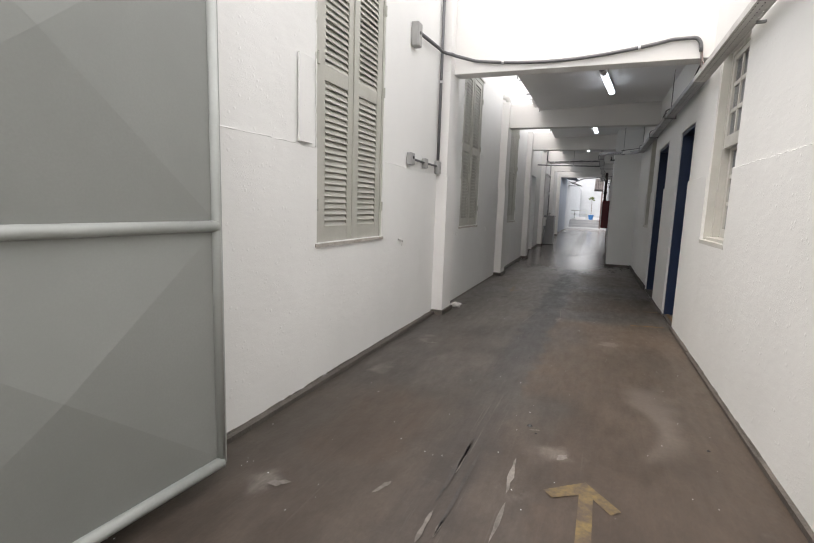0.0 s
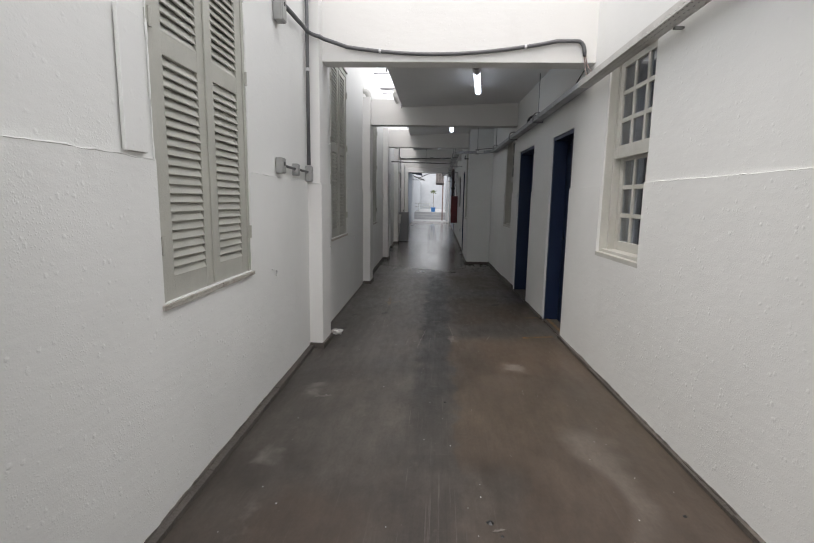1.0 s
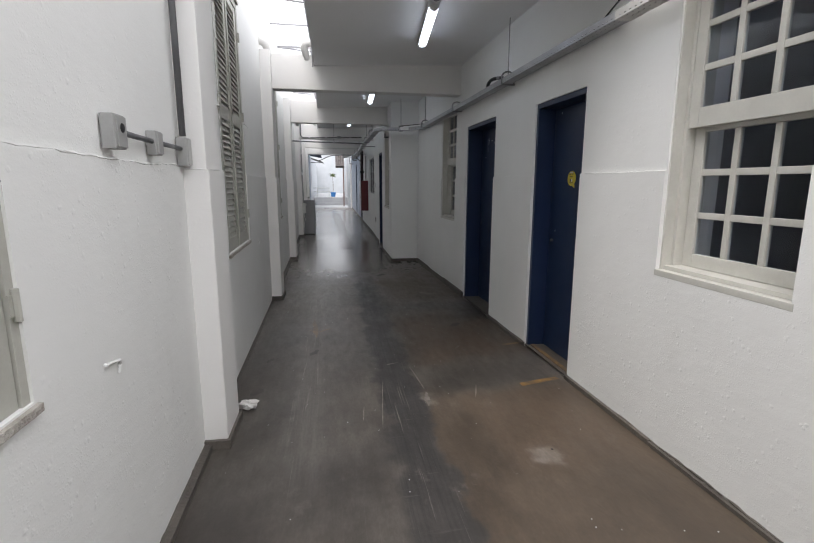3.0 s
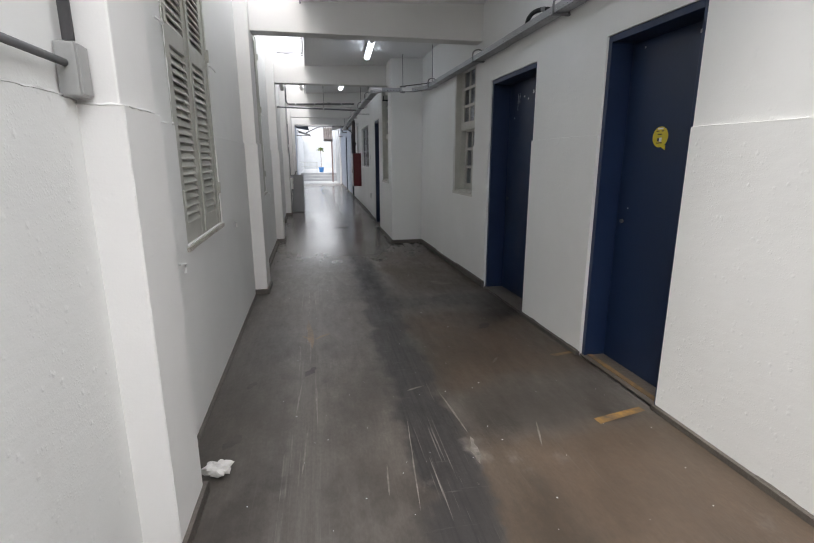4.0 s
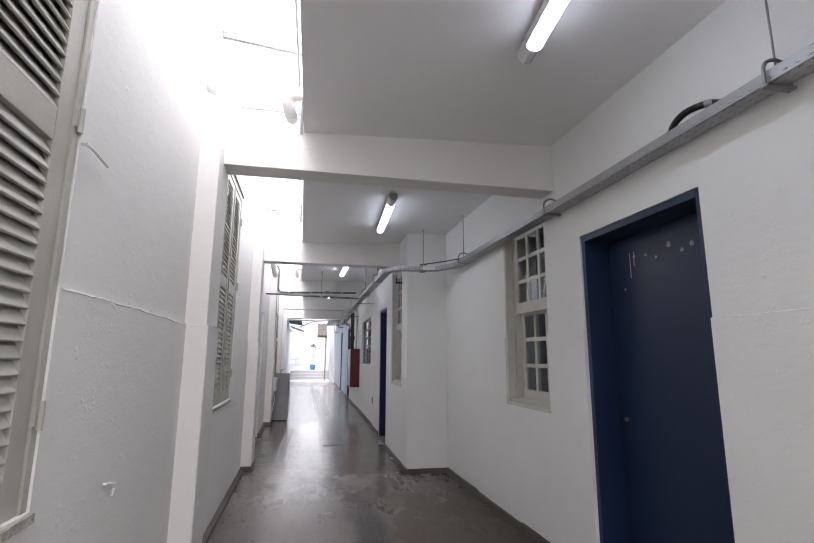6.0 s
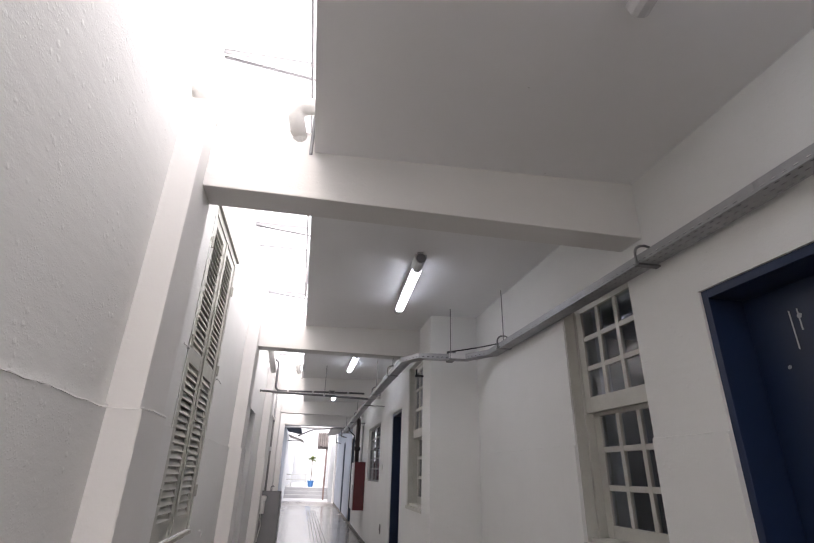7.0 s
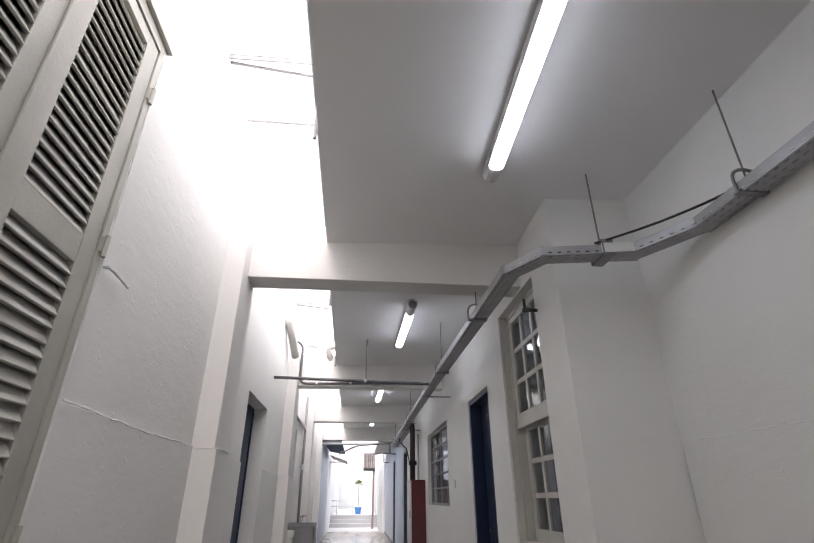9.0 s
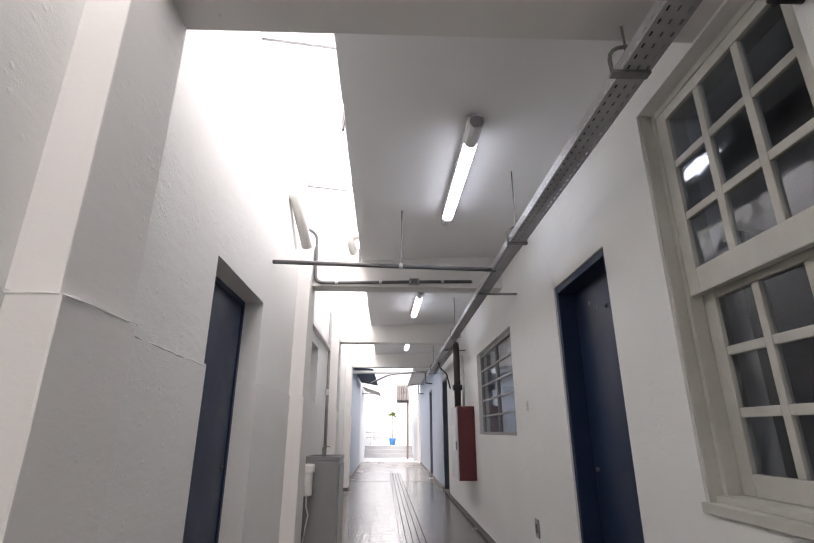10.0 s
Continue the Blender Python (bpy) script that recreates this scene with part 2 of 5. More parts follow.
def floor_paint():
    """Worn polished cement: brown paint over grey, dark cart track, bands of lengthwise scratches, damp patches, pale scuffs, a wavy polish towards the far end."""
    m, t, b = shader("worn_polished_cement", 0.35, 0, 0.32)
    v = coords(t)

    def mixed(op, a, c, d=None):
        n = t.nodes.new("ShaderNodeMath")
        n.operation, n.use_clamp = op, True
        for k, x in enumerate((a, c, d)):
            if isinstance(x, float):
                n.inputs[k].default_value = x
            elif x is not None:
                t.links.new(x, n.inputs[k])
        return n.outputs[0]

    def bent(scale, amount):
        """The floor's coordinates, pushed about by noise so that edges wander."""
        n, w, c = t.nodes.new("ShaderNodeTexNoise"), t.nodes.new("ShaderNodeVectorMath"), t.nodes.new("ShaderNodeVectorMath")
        n.inputs["Scale"].default_value, n.inputs["Detail"].default_value = scale, 5.0
        t.links.new(v, n.inputs["Vector"])
        c.operation, w.operation = "SUBTRACT", "MULTIPLY_ADD"
        t.links.new(n.outputs["Color"], c.inputs[0])
        c.inputs[1].default_value = (0.5, 0.5, 0.5)
        t.links.new(c.outputs["Vector"], w.inputs[0])
        w.inputs[1].default_value = (amount, amount, 0)
        t.links.new(v, w.inputs[2])
        s = t.nodes.new("ShaderNodeSeparateXYZ")
        t.links.new(w.outputs["Vector"], s.inputs[0])
        return s

    rough_edge, soft_edge = bent(5.0, 0.30), bent(1.6, 0.55)

    def ramp(src, axis, a, c):
        r = t.nodes.new("ShaderNodeMapRange")
        r.interpolation_type = "SMOOTHSTEP"
        t.links.new(src.outputs[axis], r.inputs["Value"])
        r.inputs["From Min"].default_value, r.inputs["From Max"].default_value = a, c
        return r.outputs["Result"]

    def area(src, x0, x1, y0, y1, ex, ey):
        """One inside the rectangle, fading over ex and ey."""
        return mixed("MULTIPLY", mixed("MULTIPLY", ramp(src, "X", x0, x0 + ex), ramp(src, "X", x1, x1 - ex)),
                     mixed("MULTIPLY", ramp(src, "Y", y0, y0 + ey), ramp(src, "Y", y1, y1 - ey)))

    def union(*areas):
        out = areas[0]
        for x in areas[1:]:
            out = mixed("MAXIMUM", out, x)
        return out

    def overlay(col, fac, k, colour):
        return blend(t, mixed("MULTIPLY", fac, k), col, colour)

    wide, mid = grain(t, v, 0.6, 5, 0.6, 0.4, 0.6), grain(t, coords(t, (1.2, 0.7, 1)), 2.3, 9, 0.70, 0.36, 0.68)
    fine, mott = grain(t, coords(t, (1.0, 0.4, 1)), 85, 3), grain(t, coords(t, (1.5, 0.4, 1)), 10, 8, 0.78, 0.35, 0.7)
    hair = grain(t, coords(t, (60.0, 0.7, 1)), 1.0, 5, 0.65, 0.50, 0.70)
    drag = grain(t, coords(t, (16.0, 0.5, 1)), 1.3, 8, 0.72, 0.48, 0.68)
    pale_hair = grain(t, coords(t, (75.0, 1.1, 1)), 1.0, 4, 0.6, 0.62, 0.72)
    cross = grain(t, coords(t, (3.0, 30.0, 1)), 1.0, 4, 0.6, 0.62, 0.75)
    scuff, crumbs = grain(t, coords(t, (1.3, 1.0, 1)), 2.7, 6, 0.68, 0.62, 0.76), grain(t, v, 26, 2, 0.5, 0.76, 0.80)
    damp = grain(t, coords(t, (1.0, 0.7, 1)), 1.1, 6, 0.65, 0.50, 0.60)

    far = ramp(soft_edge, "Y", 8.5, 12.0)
    gloss = mixed("MULTIPLY", area(soft_edge, -2.1, 0.55, 9.4, 29.0, 0.85, 3.4), mixed("MULTIPLY_ADD", wide, 0.3, 0.75))
    track = mixed("MULTIPLY", area(rough_edge, -0.62, -0.24, 1.2, 11.5, 0.10, 1.5), mixed("MULTIPLY_ADD", ramp(soft_edge, "Y", 3.6, 6.0), 0.6, 0.4))
    scratch_band = area(rough_edge, -1.19, -0.92, 4.8, 10.2, 0.07, 0.8)
    brown_area = union(area(rough_edge, -0.31, 2.0, 3.4, 6.15, 0.05, 0.35), area(soft_edge, -0.34, 0.9, 6.45, 8.1, 0.12, 0.3), area(soft_edge, -0.24, 0.9, 8.55, 11.2, 0.15, 0.4),
                       area(soft_edge, -0.15, 2.0, -7.0, 4.3, 0.2, 0.5), area(soft_edge, -1.4, -0.55, 2.2, 3.6, 0.3, 0.4),
                       mixed("MULTIPLY", ramp(soft_edge, "Y", 4.2, 2.6), 0.55))
    wet_area = union(mixed("MULTIPLY", area(rough_edge, -0.25, 0.75, 5.95, 6.6, 0.2, 0.2), 0.6), area(rough_edge, -0.46, 0.8, 8.12, 8.58, 0.12, 0.14), area(rough_edge, 0.36, 1.1, 7.6, 8.5, 0.16, 0.22),
                     mixed("MULTIPLY", area(rough_edge, -1.6, -1.1, 5.9, 8.6, 0.25, 0.5), 0.45))
    rust = mixed("MULTIPLY", union(area(soft_edge, -0.16, 0.62, 6.55, 7.75, 0.12, 0.2), area(soft_edge, -0.1, 0.95, 4.9, 6.1, 0.2, 0.3)), mixed("MULTIPLY_ADD", mid, 0.6, 0.3))
    brownness = mixed("MULTIPLY", mixed("MULTIPLY_ADD", wide, 0.3, brown_area), mixed("SUBTRACT", 1.0, gloss))
    brown = blend(t, ramp(soft_edge, "Y", 3.0, 4.6), blend(t, mid, (0.052, 0.038, 0.029), (0.098, 0.073, 0.056)), blend(t, mid, (0.062, 0.047, 0.034), (0.110, 0.084, 0.061)))
    # grey lightened beyond y 5 to 8, the floor's sheen put into its colour
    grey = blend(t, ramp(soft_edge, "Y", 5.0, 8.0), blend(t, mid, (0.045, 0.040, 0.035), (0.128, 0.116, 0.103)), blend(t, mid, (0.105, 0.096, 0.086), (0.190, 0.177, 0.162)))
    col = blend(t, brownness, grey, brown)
    # dark mottling and damp weakened farther on to keep that lighter tone
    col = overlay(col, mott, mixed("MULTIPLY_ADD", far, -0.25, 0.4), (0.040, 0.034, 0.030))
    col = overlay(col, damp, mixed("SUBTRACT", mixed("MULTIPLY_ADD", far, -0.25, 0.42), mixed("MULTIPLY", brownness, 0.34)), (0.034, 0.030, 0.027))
    col = overlay(col, rust, 0.6, (0.105, 0.073, 0.051))
    col = overlay(col, wet_area, 0.82, (0.024, 0.021, 0.018))
    col = overlay(col, track, mixed("MULTIPLY_ADD", hair, 0.25, 0.72), (0.023, 0.0235, 0.026))
    col = overlay(col, drag, mixed("MULTIPLY_ADD", union(track, scratch_band), 0.35, 0.08), (0.030, 0.028, 0.026))
    col = overlay(col, hair, mixed("MULTIPLY_ADD", union(track, scratch_band), 0.3, 0.05), (0.026, 0.024, 0.022))
    lines = mixed("MULTIPLY", pale_hair, mixed("MULTIPLY_ADD", union(track, scratch_band), 0.8, 0.10))
    col = overlay(col, lines, 0.9, (0.24, 0.22, 0.20))
    col = overlay(col, mixed("MULTIPLY", scratch_band, mixed("MULTIPLY_ADD", drag, 0.7, 0.2)), 0.8, (0.17, 0.155, 0.14))
    col = overlay(col, mixed("MULTIPLY", cross, track), 0.4, (0.16, 0.15, 0.14))
    # one curved scrape and a few rubbed spots
    ring, rr = t.nodes.new("ShaderNodeVectorMath"), t.nodes.new("ShaderNodeMapRange")
    ring.operation = "DISTANCE"
    t.links.new(v, ring.inputs[0])
    ring.inputs[1].default_value = (-0.05, 3.40, 0)
    t.links.new(ring.outputs["Value"], rr.inputs["Value"])
    rr.interpolation_type = "SMOOTHSTEP"
    rr.inputs["From Min"].default_value, rr.inputs["From Max"].default_value = 0.50, 0.58
    rim = mixed("MULTIPLY", rr.outputs["Result"], mixed("SUBTRACT", 1.0, mixed("MULTIPLY", ramp(rough_edge, "X", 0.50, 0.66), 1.0)))
    arc_mark = mixed("MULTIPLY", mixed("MULTIPLY", rim, area(soft_edge, 0.30, 0.75, 3.05, 4.1, 0.1, 0.2)), mixed("MULTIPLY_ADD", mott, 0.7, 0.2))
    col = overlay(col, arc_mark, 0.55, (0.24, 0.21, 0.185))
    col = overlay(col, scuff, 0.5, (0.21, 0.185, 0.165))
    spots = union(*(area(rough_edge, x - 0.09, x + 0.09, y - 0.09, y + 0.09, 0.07, 0.07) for x, y in ((-1.3, 4.45), (-1.3, 3.64), (-0.26, 5.9), (-0.04, 2.91), (-1.12, 2.15), (0.24, 5.14), (-1.3, 4.6), (0.36, 9.0), (0.28, 9.1), (0.41, 10.9))))
    col = overlay(col, spots, mixed("MULTIPLY_ADD", mott, 0.5, 0.15), (0.26, 0.235, 0.215))
    col = overlay(col, crumbs, 0.4, (0.20, 0.175, 0.15))
    col = overlay(col, fine, 0.22, (0.036, 0.032, 0.029))
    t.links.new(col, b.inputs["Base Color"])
    rough = mixed("MULTIPLY_ADD", mid, 0.16, mixed("MULTIPLY_ADD", mott, 0.14, 0.30))
    rough = mixed("SUBTRACT", rough, mixed("MULTIPLY", far, mixed("MULTIPLY_ADD", wide, 0.06, 0.10)))
    rough = mixed("SUBTRACT", rough, mixed("MULTIPLY", wet_area, 0.08))
    rough = mixed("ADD", rough, mixed("MULTIPLY", mixed("MULTIPLY", mixed("MAXIMUM", scuff, lines), mixed("SUBTRACT", 1.0, far)), 0.25))
    rough = mixed("ADD", mixed("MULTIPLY", rough, mixed("SUBTRACT", 1.0, gloss)), mixed("MULTIPLY", gloss, mixed("MULTIPLY_ADD", wide, 0.06, 0.125)))
    t.links.new(rough, b.inputs["Roughness"])
    t.links.new(mixed("MULTIPLY_ADD", gloss, 0.28, 0.32), b.inputs["Specular IOR Level"])
    # hand-trowelled waves; on the polished stretch a shallow net of creases
    wave = grain(t, coords(t, (1.0, 0.8, 1)), 5.0, 4, 0.55, 0.3, 0.7)
    net = t.nodes.new("ShaderNodeTexVoronoi")
    net.feature = "DISTANCE_TO_EDGE"
    net.inputs["Scale"].default_value = 5.0
    warp, push = t.nodes.new("ShaderNodeTexNoise"), t.nodes.new("ShaderNodeVectorMath")
    warp.inputs["Scale"].default_value, warp.inputs["Detail"].default_value = 9.0, 3.0
    t.links.new(v, warp.inputs["Vector"])
    push.operation = "MULTIPLY_ADD"
    t.links.new(warp.outputs["Color"], push.inputs[0])
    push.inputs[1].default_value = (0.10, 0.16, 0)
    t.links.new(coords(t, (1.5, 0.55, 1)), push.inputs[2])
    t.links.new(push.outputs["Vector"], net.inputs["Vector"])
    edge = t.nodes.new("ShaderNodeMapRange")
    edge.interpolation_type = "SMOOTHSTEP"
    t.links.new(net.outputs["Distance"], edge.inputs["Value"])
    edge.inputs["From Min"].default_value, edge.inputs["From Max"].default_value = 0.015, 0.10
    even = t.nodes.new("ShaderNodeSeparateXYZ")
    t.links.new(v, even.inputs[0])
    plates = area(even, -1.75, -0.4, 11.3, 23.2, 0.25, 1.6)
    crease = mixed("MULTIPLY", edge.outputs["Result"], plates)
    along = mixed("MULTIPLY", grain(t, coords(t, (11.0, 0.7, 1)), 1.0, 3, 0.5, 0.49, 0.53), plates)
    across = mixed("MULTIPLY", grain(t, coords(t, (1.6, 7.0, 1)), 1.3, 3, 0.5, 0.48, 0.54), plates)
    h = mixed("MULTIPLY", wave, 0.14)
    for layer, k in ((fine, 0.03), (crease, 0.08), (along, 0.12), (across, 0.14)):
        h = mixed("MULTIPLY_ADD", layer, k, h)
    relief(t, b, h, 0.85, 0.010)
    return m


FLOOR = floor_paint()


def glass():
    m, t, b = shader("window_glass", 0.03)
    b.inputs["Base Color"].default_value = (0.74, 0.80, 0.90, 1)
    b.inputs["Transmission Weight"].default_value, b.inputs["IOR"].default_value = 1.0, 1.45
    v = coords(t)
    t.links.new(scaled(t, grain(t, v, 9, 4), 0.06, 0.02), b.inputs["Roughness"])
    relief(t, b, grain(t, v, 7, 2), 0.06, 0.004)
    return m


GLASS = glass()


def glow(name, colour, strength):
    m, t, b = shader(name, 0.4)
    b.inputs["Base Color"].default_value = (0.8, 0.8, 0.8, 1)
    b.inputs["Emission Color"].default_value, b.inputs["Emission Strength"].default_value = (*colour, 1), strength
    return m


TUBE = glow("lit_lamp_diffuser", (0.80, 0.88, 1.0), 2.1)


# ---- mesh helpers ----
def linked(name, bm, material, parent=None, label="", bevel=0.0, smooth=False):
    if bevel:
        bmesh.ops.bevel(bm, geom=list(bm.edges), offset=bevel, segments=2, affect="EDGES", profile=0.6)
    me = bpy.data.meshes.new(name)
    if smooth:
        for f in bm.faces:
            f.smooth = True
    bm.to_mesh(me)
    bm.free()
    me.materials.append(material)
    ob = new(name, me)
    if parent:
        ob.parent = parent
    if label:
        ob["label"] = label
    return ob


def part(name, bm, material, parent, label="", bevel=0.0, smooth=False):
    return linked(name, bm, material, parent, label, bevel, smooth)


def share(ob, parent, m):
    """Another object on the same mesh, at the pose m under parent."""
    o = ob.copy()
    scene.collection.objects.link(o)
    o.parent, o.matrix_basis = parent, m
    return o


def thing(name, m, label, category, group="", kind=""):
    e = new(name)
    e.empty_display_size = 0.1
    e.matrix_world = m
    return tagged(e, label, category, group, kind)


def box(bm, x0, x1, y0, y1, z0, z1, m=None):
    (x0, x1), (y0, y1), (z0, z1) = sorted((x0, x1)), sorted((y0, y1)), sorted((z0, z1))
    c = Matrix.Translation(((x0 + x1) / 2, (y0 + y1) / 2, (z0 + z1) / 2)) @ Matrix.Diagonal((x1 - x0, y1 - y0, z1 - z0, 1))
    return bmesh.ops.create_cube(bm, size=1.0, matrix=(m or Matrix()) @ c)["verts"]


def boxes(*dims):
    bm = bmesh.new()
    for d in dims:
        box(bm, *d)
    return bm


def tube(bm, pts, r, n=10, caps=True):
    """A round bar along a polyline, mitred at the bends."""
    pts = [Vector(p) for p in pts]
    rings, side = [], None
    for i, p in enumerate(pts):
        a = (p - pts[i - 1]).normalized() if i else (pts[1] - p).normalized()
        b = (pts[i + 1] - p).normalized() if i < len(pts) - 1 else a
        d = (a + b).normalized()
        if side is None:
            side = d.orthogonal().normalized()
        side = (side - side.dot(d) * d).normalized()
        up = d.cross(side)
        k = 1.0 / max(0.5, a.dot(d))
        rings.append([bm.verts.new(p + r * k * (math.cos(2 * math.pi * j / n) * side + math.sin(2 * math.pi * j / n) * up)) for j in range(n)])
    for a, b in zip(rings, rings[1:]):
        for j in range(n):
            bm.faces.new((a[j], a[(j + 1) % n], b[(j + 1) % n], b[j]))
    if caps:
        bm.faces.new(rings[0][::-1])
        bm.faces.new(rings[-1])
    return bm


def arc(p, q, c, n=6):
    """Points of a bend from p to q round the corner c."""
    p, q, c = Vector(p), Vector(q), Vector(c)
    return [(1 - t) ** 2 * p + 2 * t * (1 - t) * c + t * t * q for t in (i / n for i in range(n + 1))]


def lathe(bm, profile, n=20):
    rings = [[bm.verts.new((r * math.cos(2 * math.pi * j / n), r * math.sin(2 * math.pi * j / n), z)) for j in range(n)] for r, z in profile]
    for a, b in zip(rings, rings[1:]):
        for j in range(n):
            bm.faces.new((a[j], a[(j + 1) % n], b[(j + 1) % n], b[j]))
    bm.faces.new(rings[0][::-1])
    bm.faces.new(rings[-1])
    return bm


def pierced(x0, x1, u0, u1, z0, z1, holes=()):
    """A wall slab between x0 and x1 with openings (ua, ub, za, zb) right through it."""
    us = sorted({u0, u1, *(v for h in holes for v in h[:2] if u0 < v < u1)})
    zs = sorted({z0, z1, *(v for h in holes for v in h[2:] if z0 < v < z1)})
    full = {}
    for i in range(len(us) - 1):
        for k in range(len(zs) - 1):
            u, z = (us[i] + us[i + 1]) / 2, (zs[k] + zs[k + 1]) / 2
            full[i, k] = not any(a < u < b and c < z < d for a, b, c, d in holes)
    bm = bmesh.new()
    made = {}

    def vert(x, u, z):
        if (x, u, z) not in made:
            made[x, u, z] = bm.verts.new((x, u, z))
        return made[x, u, z]

    for (i, k), solid in full.items():
        if not solid:
            continue
        a, b, c, d = us[i], us[i + 1], zs[k], zs[k + 1]
        for x in (x0, x1):
            bm.faces.new([vert(x, a, c), vert(x, b, c), vert(x, b, d), vert(x, a, d)])
        for near, (p, q) in {(i - 1, k): ((a, c), (a, d)), (i + 1, k): ((b, c), (b, d)), (i, k - 1): ((a, c), (b, c)), (i, k + 1): ((a, d), (b, d))}.items():
            if not full.get(near):
                bm.faces.new([vert(x0, *p), vert(x0, *q), vert(x1, *q), vert(x1, *p)])
    bmesh.ops.recalc_face_normals(bm, faces=bm.faces)
    return bm


def structure(name, bm, material, label, category, m=None, bevel=0.0, smooth=False):
    ob = linked(name, bm, material, None, "", bevel, smooth)
    if m is not None:
        ob.matrix_world = m
    return tagged(ob, label, category, kind="structure")


# ---- plan: the walls' lines, local x across, local y along ----
LEFT = pose(-1.505, 0, 0, 0, 0, math.degrees(math.atan(0.0165)))
RIGHT = pose(1.0198, 0, 0, 0, 0, math.degrees(math.atan(0.0275)))
INNER = pose(0.2, 0, 0)
JOG = 11.685
BEAMS = (5.62, 9.05, 12.24, 15.5, 18.55, 21.55)
END = 30.3
UNDER, SLAB = 2.56, 2.815
PIER = (-0.12, 0.185)


def left_x(y):
    return -1.505 - 0.0165 * y


def right_x(y):
    return 1.0198 - 0.0275 * y


def slab_z(x):
    """Underside of the slab, which rises a little towards the doors."""
    return SLAB + 0.04 * max(0.0, min(x, 1.5) + 1.1)


def floor_z(y):
    s = min(1.0, max(0.0, (y - 11.0) / 5.5))
    return 0.11 * s * s * (3 - 2 * s)


# openings: (start, end, bottom, top) along each wall
SHUTTERS = ((3.15, 4.12, 0.93, 2.9), (6.485, 7.455, 0.935, 2.9), (9.90, 10.86, 0.935, 2.9))
LEFT_DOOR = (13.33, 14.25, 0.0, 2.05)
LEFT_WINDOW = (15.85, 17.05, 1.53, 2.2)
LEFT_FAR_DOOR = (19.3, 20.2, 0.0, 2.2)
WINDOWS = ((4.495, 5.262, 0.97, 2.46), (9.225, 9.955, 0.96, 2.44))
DOORS = ((6.098, 6.868, 0.0, 2.085), (7.795, 8.765, 0.0, 2.118))
WINDOW_IN = (12.05, 12.835, 0.985, 2.53)
DOOR_IN = (13.315, 14.085, 0.0, 2.115)
GRID_IN = (15.32, 17.1, 1.185, 2.13)
FAR_DOORS = ((20.5, 21.5, 0.0, 2.25), (24.2, 25.15, 0.0, 2.3))

# ---- floor and ground ----
ground = bmesh.new()
box(ground, -300, 300, -200, 400, -0.4, -0.06)
structure("ground", ground, YARD, "pale dusty concrete ground round the buildings", "ground")

bm = bmesh.new()
ys = [-7 + 0.25 * i for i in range(int((END + 7) / 0.25) + 2)]
rows = [[bm.verts.new((x, y, floor_z(y))) for x in (-2.3, -1.2, -0.2, 0.8, 1.6)] for y in ys]
for a, b in zip(rows, rows[1:]):
    for j in range(4):
        bm.faces.new((a[j], a[j + 1], b[j + 1], b[j]))
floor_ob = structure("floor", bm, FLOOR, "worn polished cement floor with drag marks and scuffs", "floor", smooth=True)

bm = bmesh.new()
box(bm, -12, 14, END + 0.3, 33.5, -0.1, 0.108)
structure("pavement", bm, YARD, "sunlit pale concrete paving of the far courtyard", "pavement")
bm = bmesh.new()
for i in range(3):
    box(bm, -12, 14, 33.5 + 0.34 * i, 48, 0.105 + 0.16 * i, 0.105 + 0.16 * (i + 1))
structure("courtyard_steps", bm, YARD, "three low pale concrete steps across the courtyard", "steps")

# ---- walls ----
holes = [*SHUTTERS, LEFT_DOOR, LEFT_WINDOW, LEFT_FAR_DOOR]
structure("wall_left", pierced(-0.42, 0.0, -7, BEAMS[5] + 0.1, -0.05, 3.76, holes), WALL, "white roughcast outer wall with shuttered windows", "wall", LEFT)
# beyond the last beam the wall colour carries haze and shade
structure("wall_left_far", pierced(-0.42, 0.0, BEAMS[5] + 0.1, 28.5, -0.05, 3.76), HAZEBLUE, "blue-grey outer wall, far-end haze and shade in its paint colour", "wall", LEFT)
band = [(a, b, c, d) for a, b, c, d in holes]
structure("dado_left", pierced(0.0005, 0.011, -7, BEAMS[5] + 0.1, -0.05, 1.515, band), DADO, "thicker white render on the lower wall", "wall render", LEFT)
holes = [*WINDOWS, *DOORS]
structure("wall_right", pierced(0.0, 0.32, -7, JOG + 0.32, -0.05, 3.5, holes), WALL, "white rough rendered wall with doors and sash windows", "wall", RIGHT)
structure("dado_right", pierced(-0.011, -0.0005, -7, JOG - 0.01, -0.05, 1.505, holes), DADO, "thicker white render on the lower wall", "wall render", RIGHT)
bm = boxes((0.0, 0.72, JOG, JOG + 0.3, -0.05, SLAB + 0.15))
structure("wall_return", bm, WALL, "short white wall where the passage narrows", "wall", INNER)
holes = [WINDOW_IN, DOOR_IN, GRID_IN, *FAR_DOORS]
structure("wall_inner", pierced(0.0, 0.3, JOG + 0.3, BEAMS[5], -0.05, SLAB + 0.15, holes), WALL, "white rendered wall of the narrow passage", "wall", INNER)
structure("wall_inner_far", pierced(0.0, 0.3, BEAMS[5], END, -0.05, SLAB + 0.15, holes), HAZEBLUE, "blue-grey wall at the end of the passage, haze and shade in its paint colour", "wall", INNER)
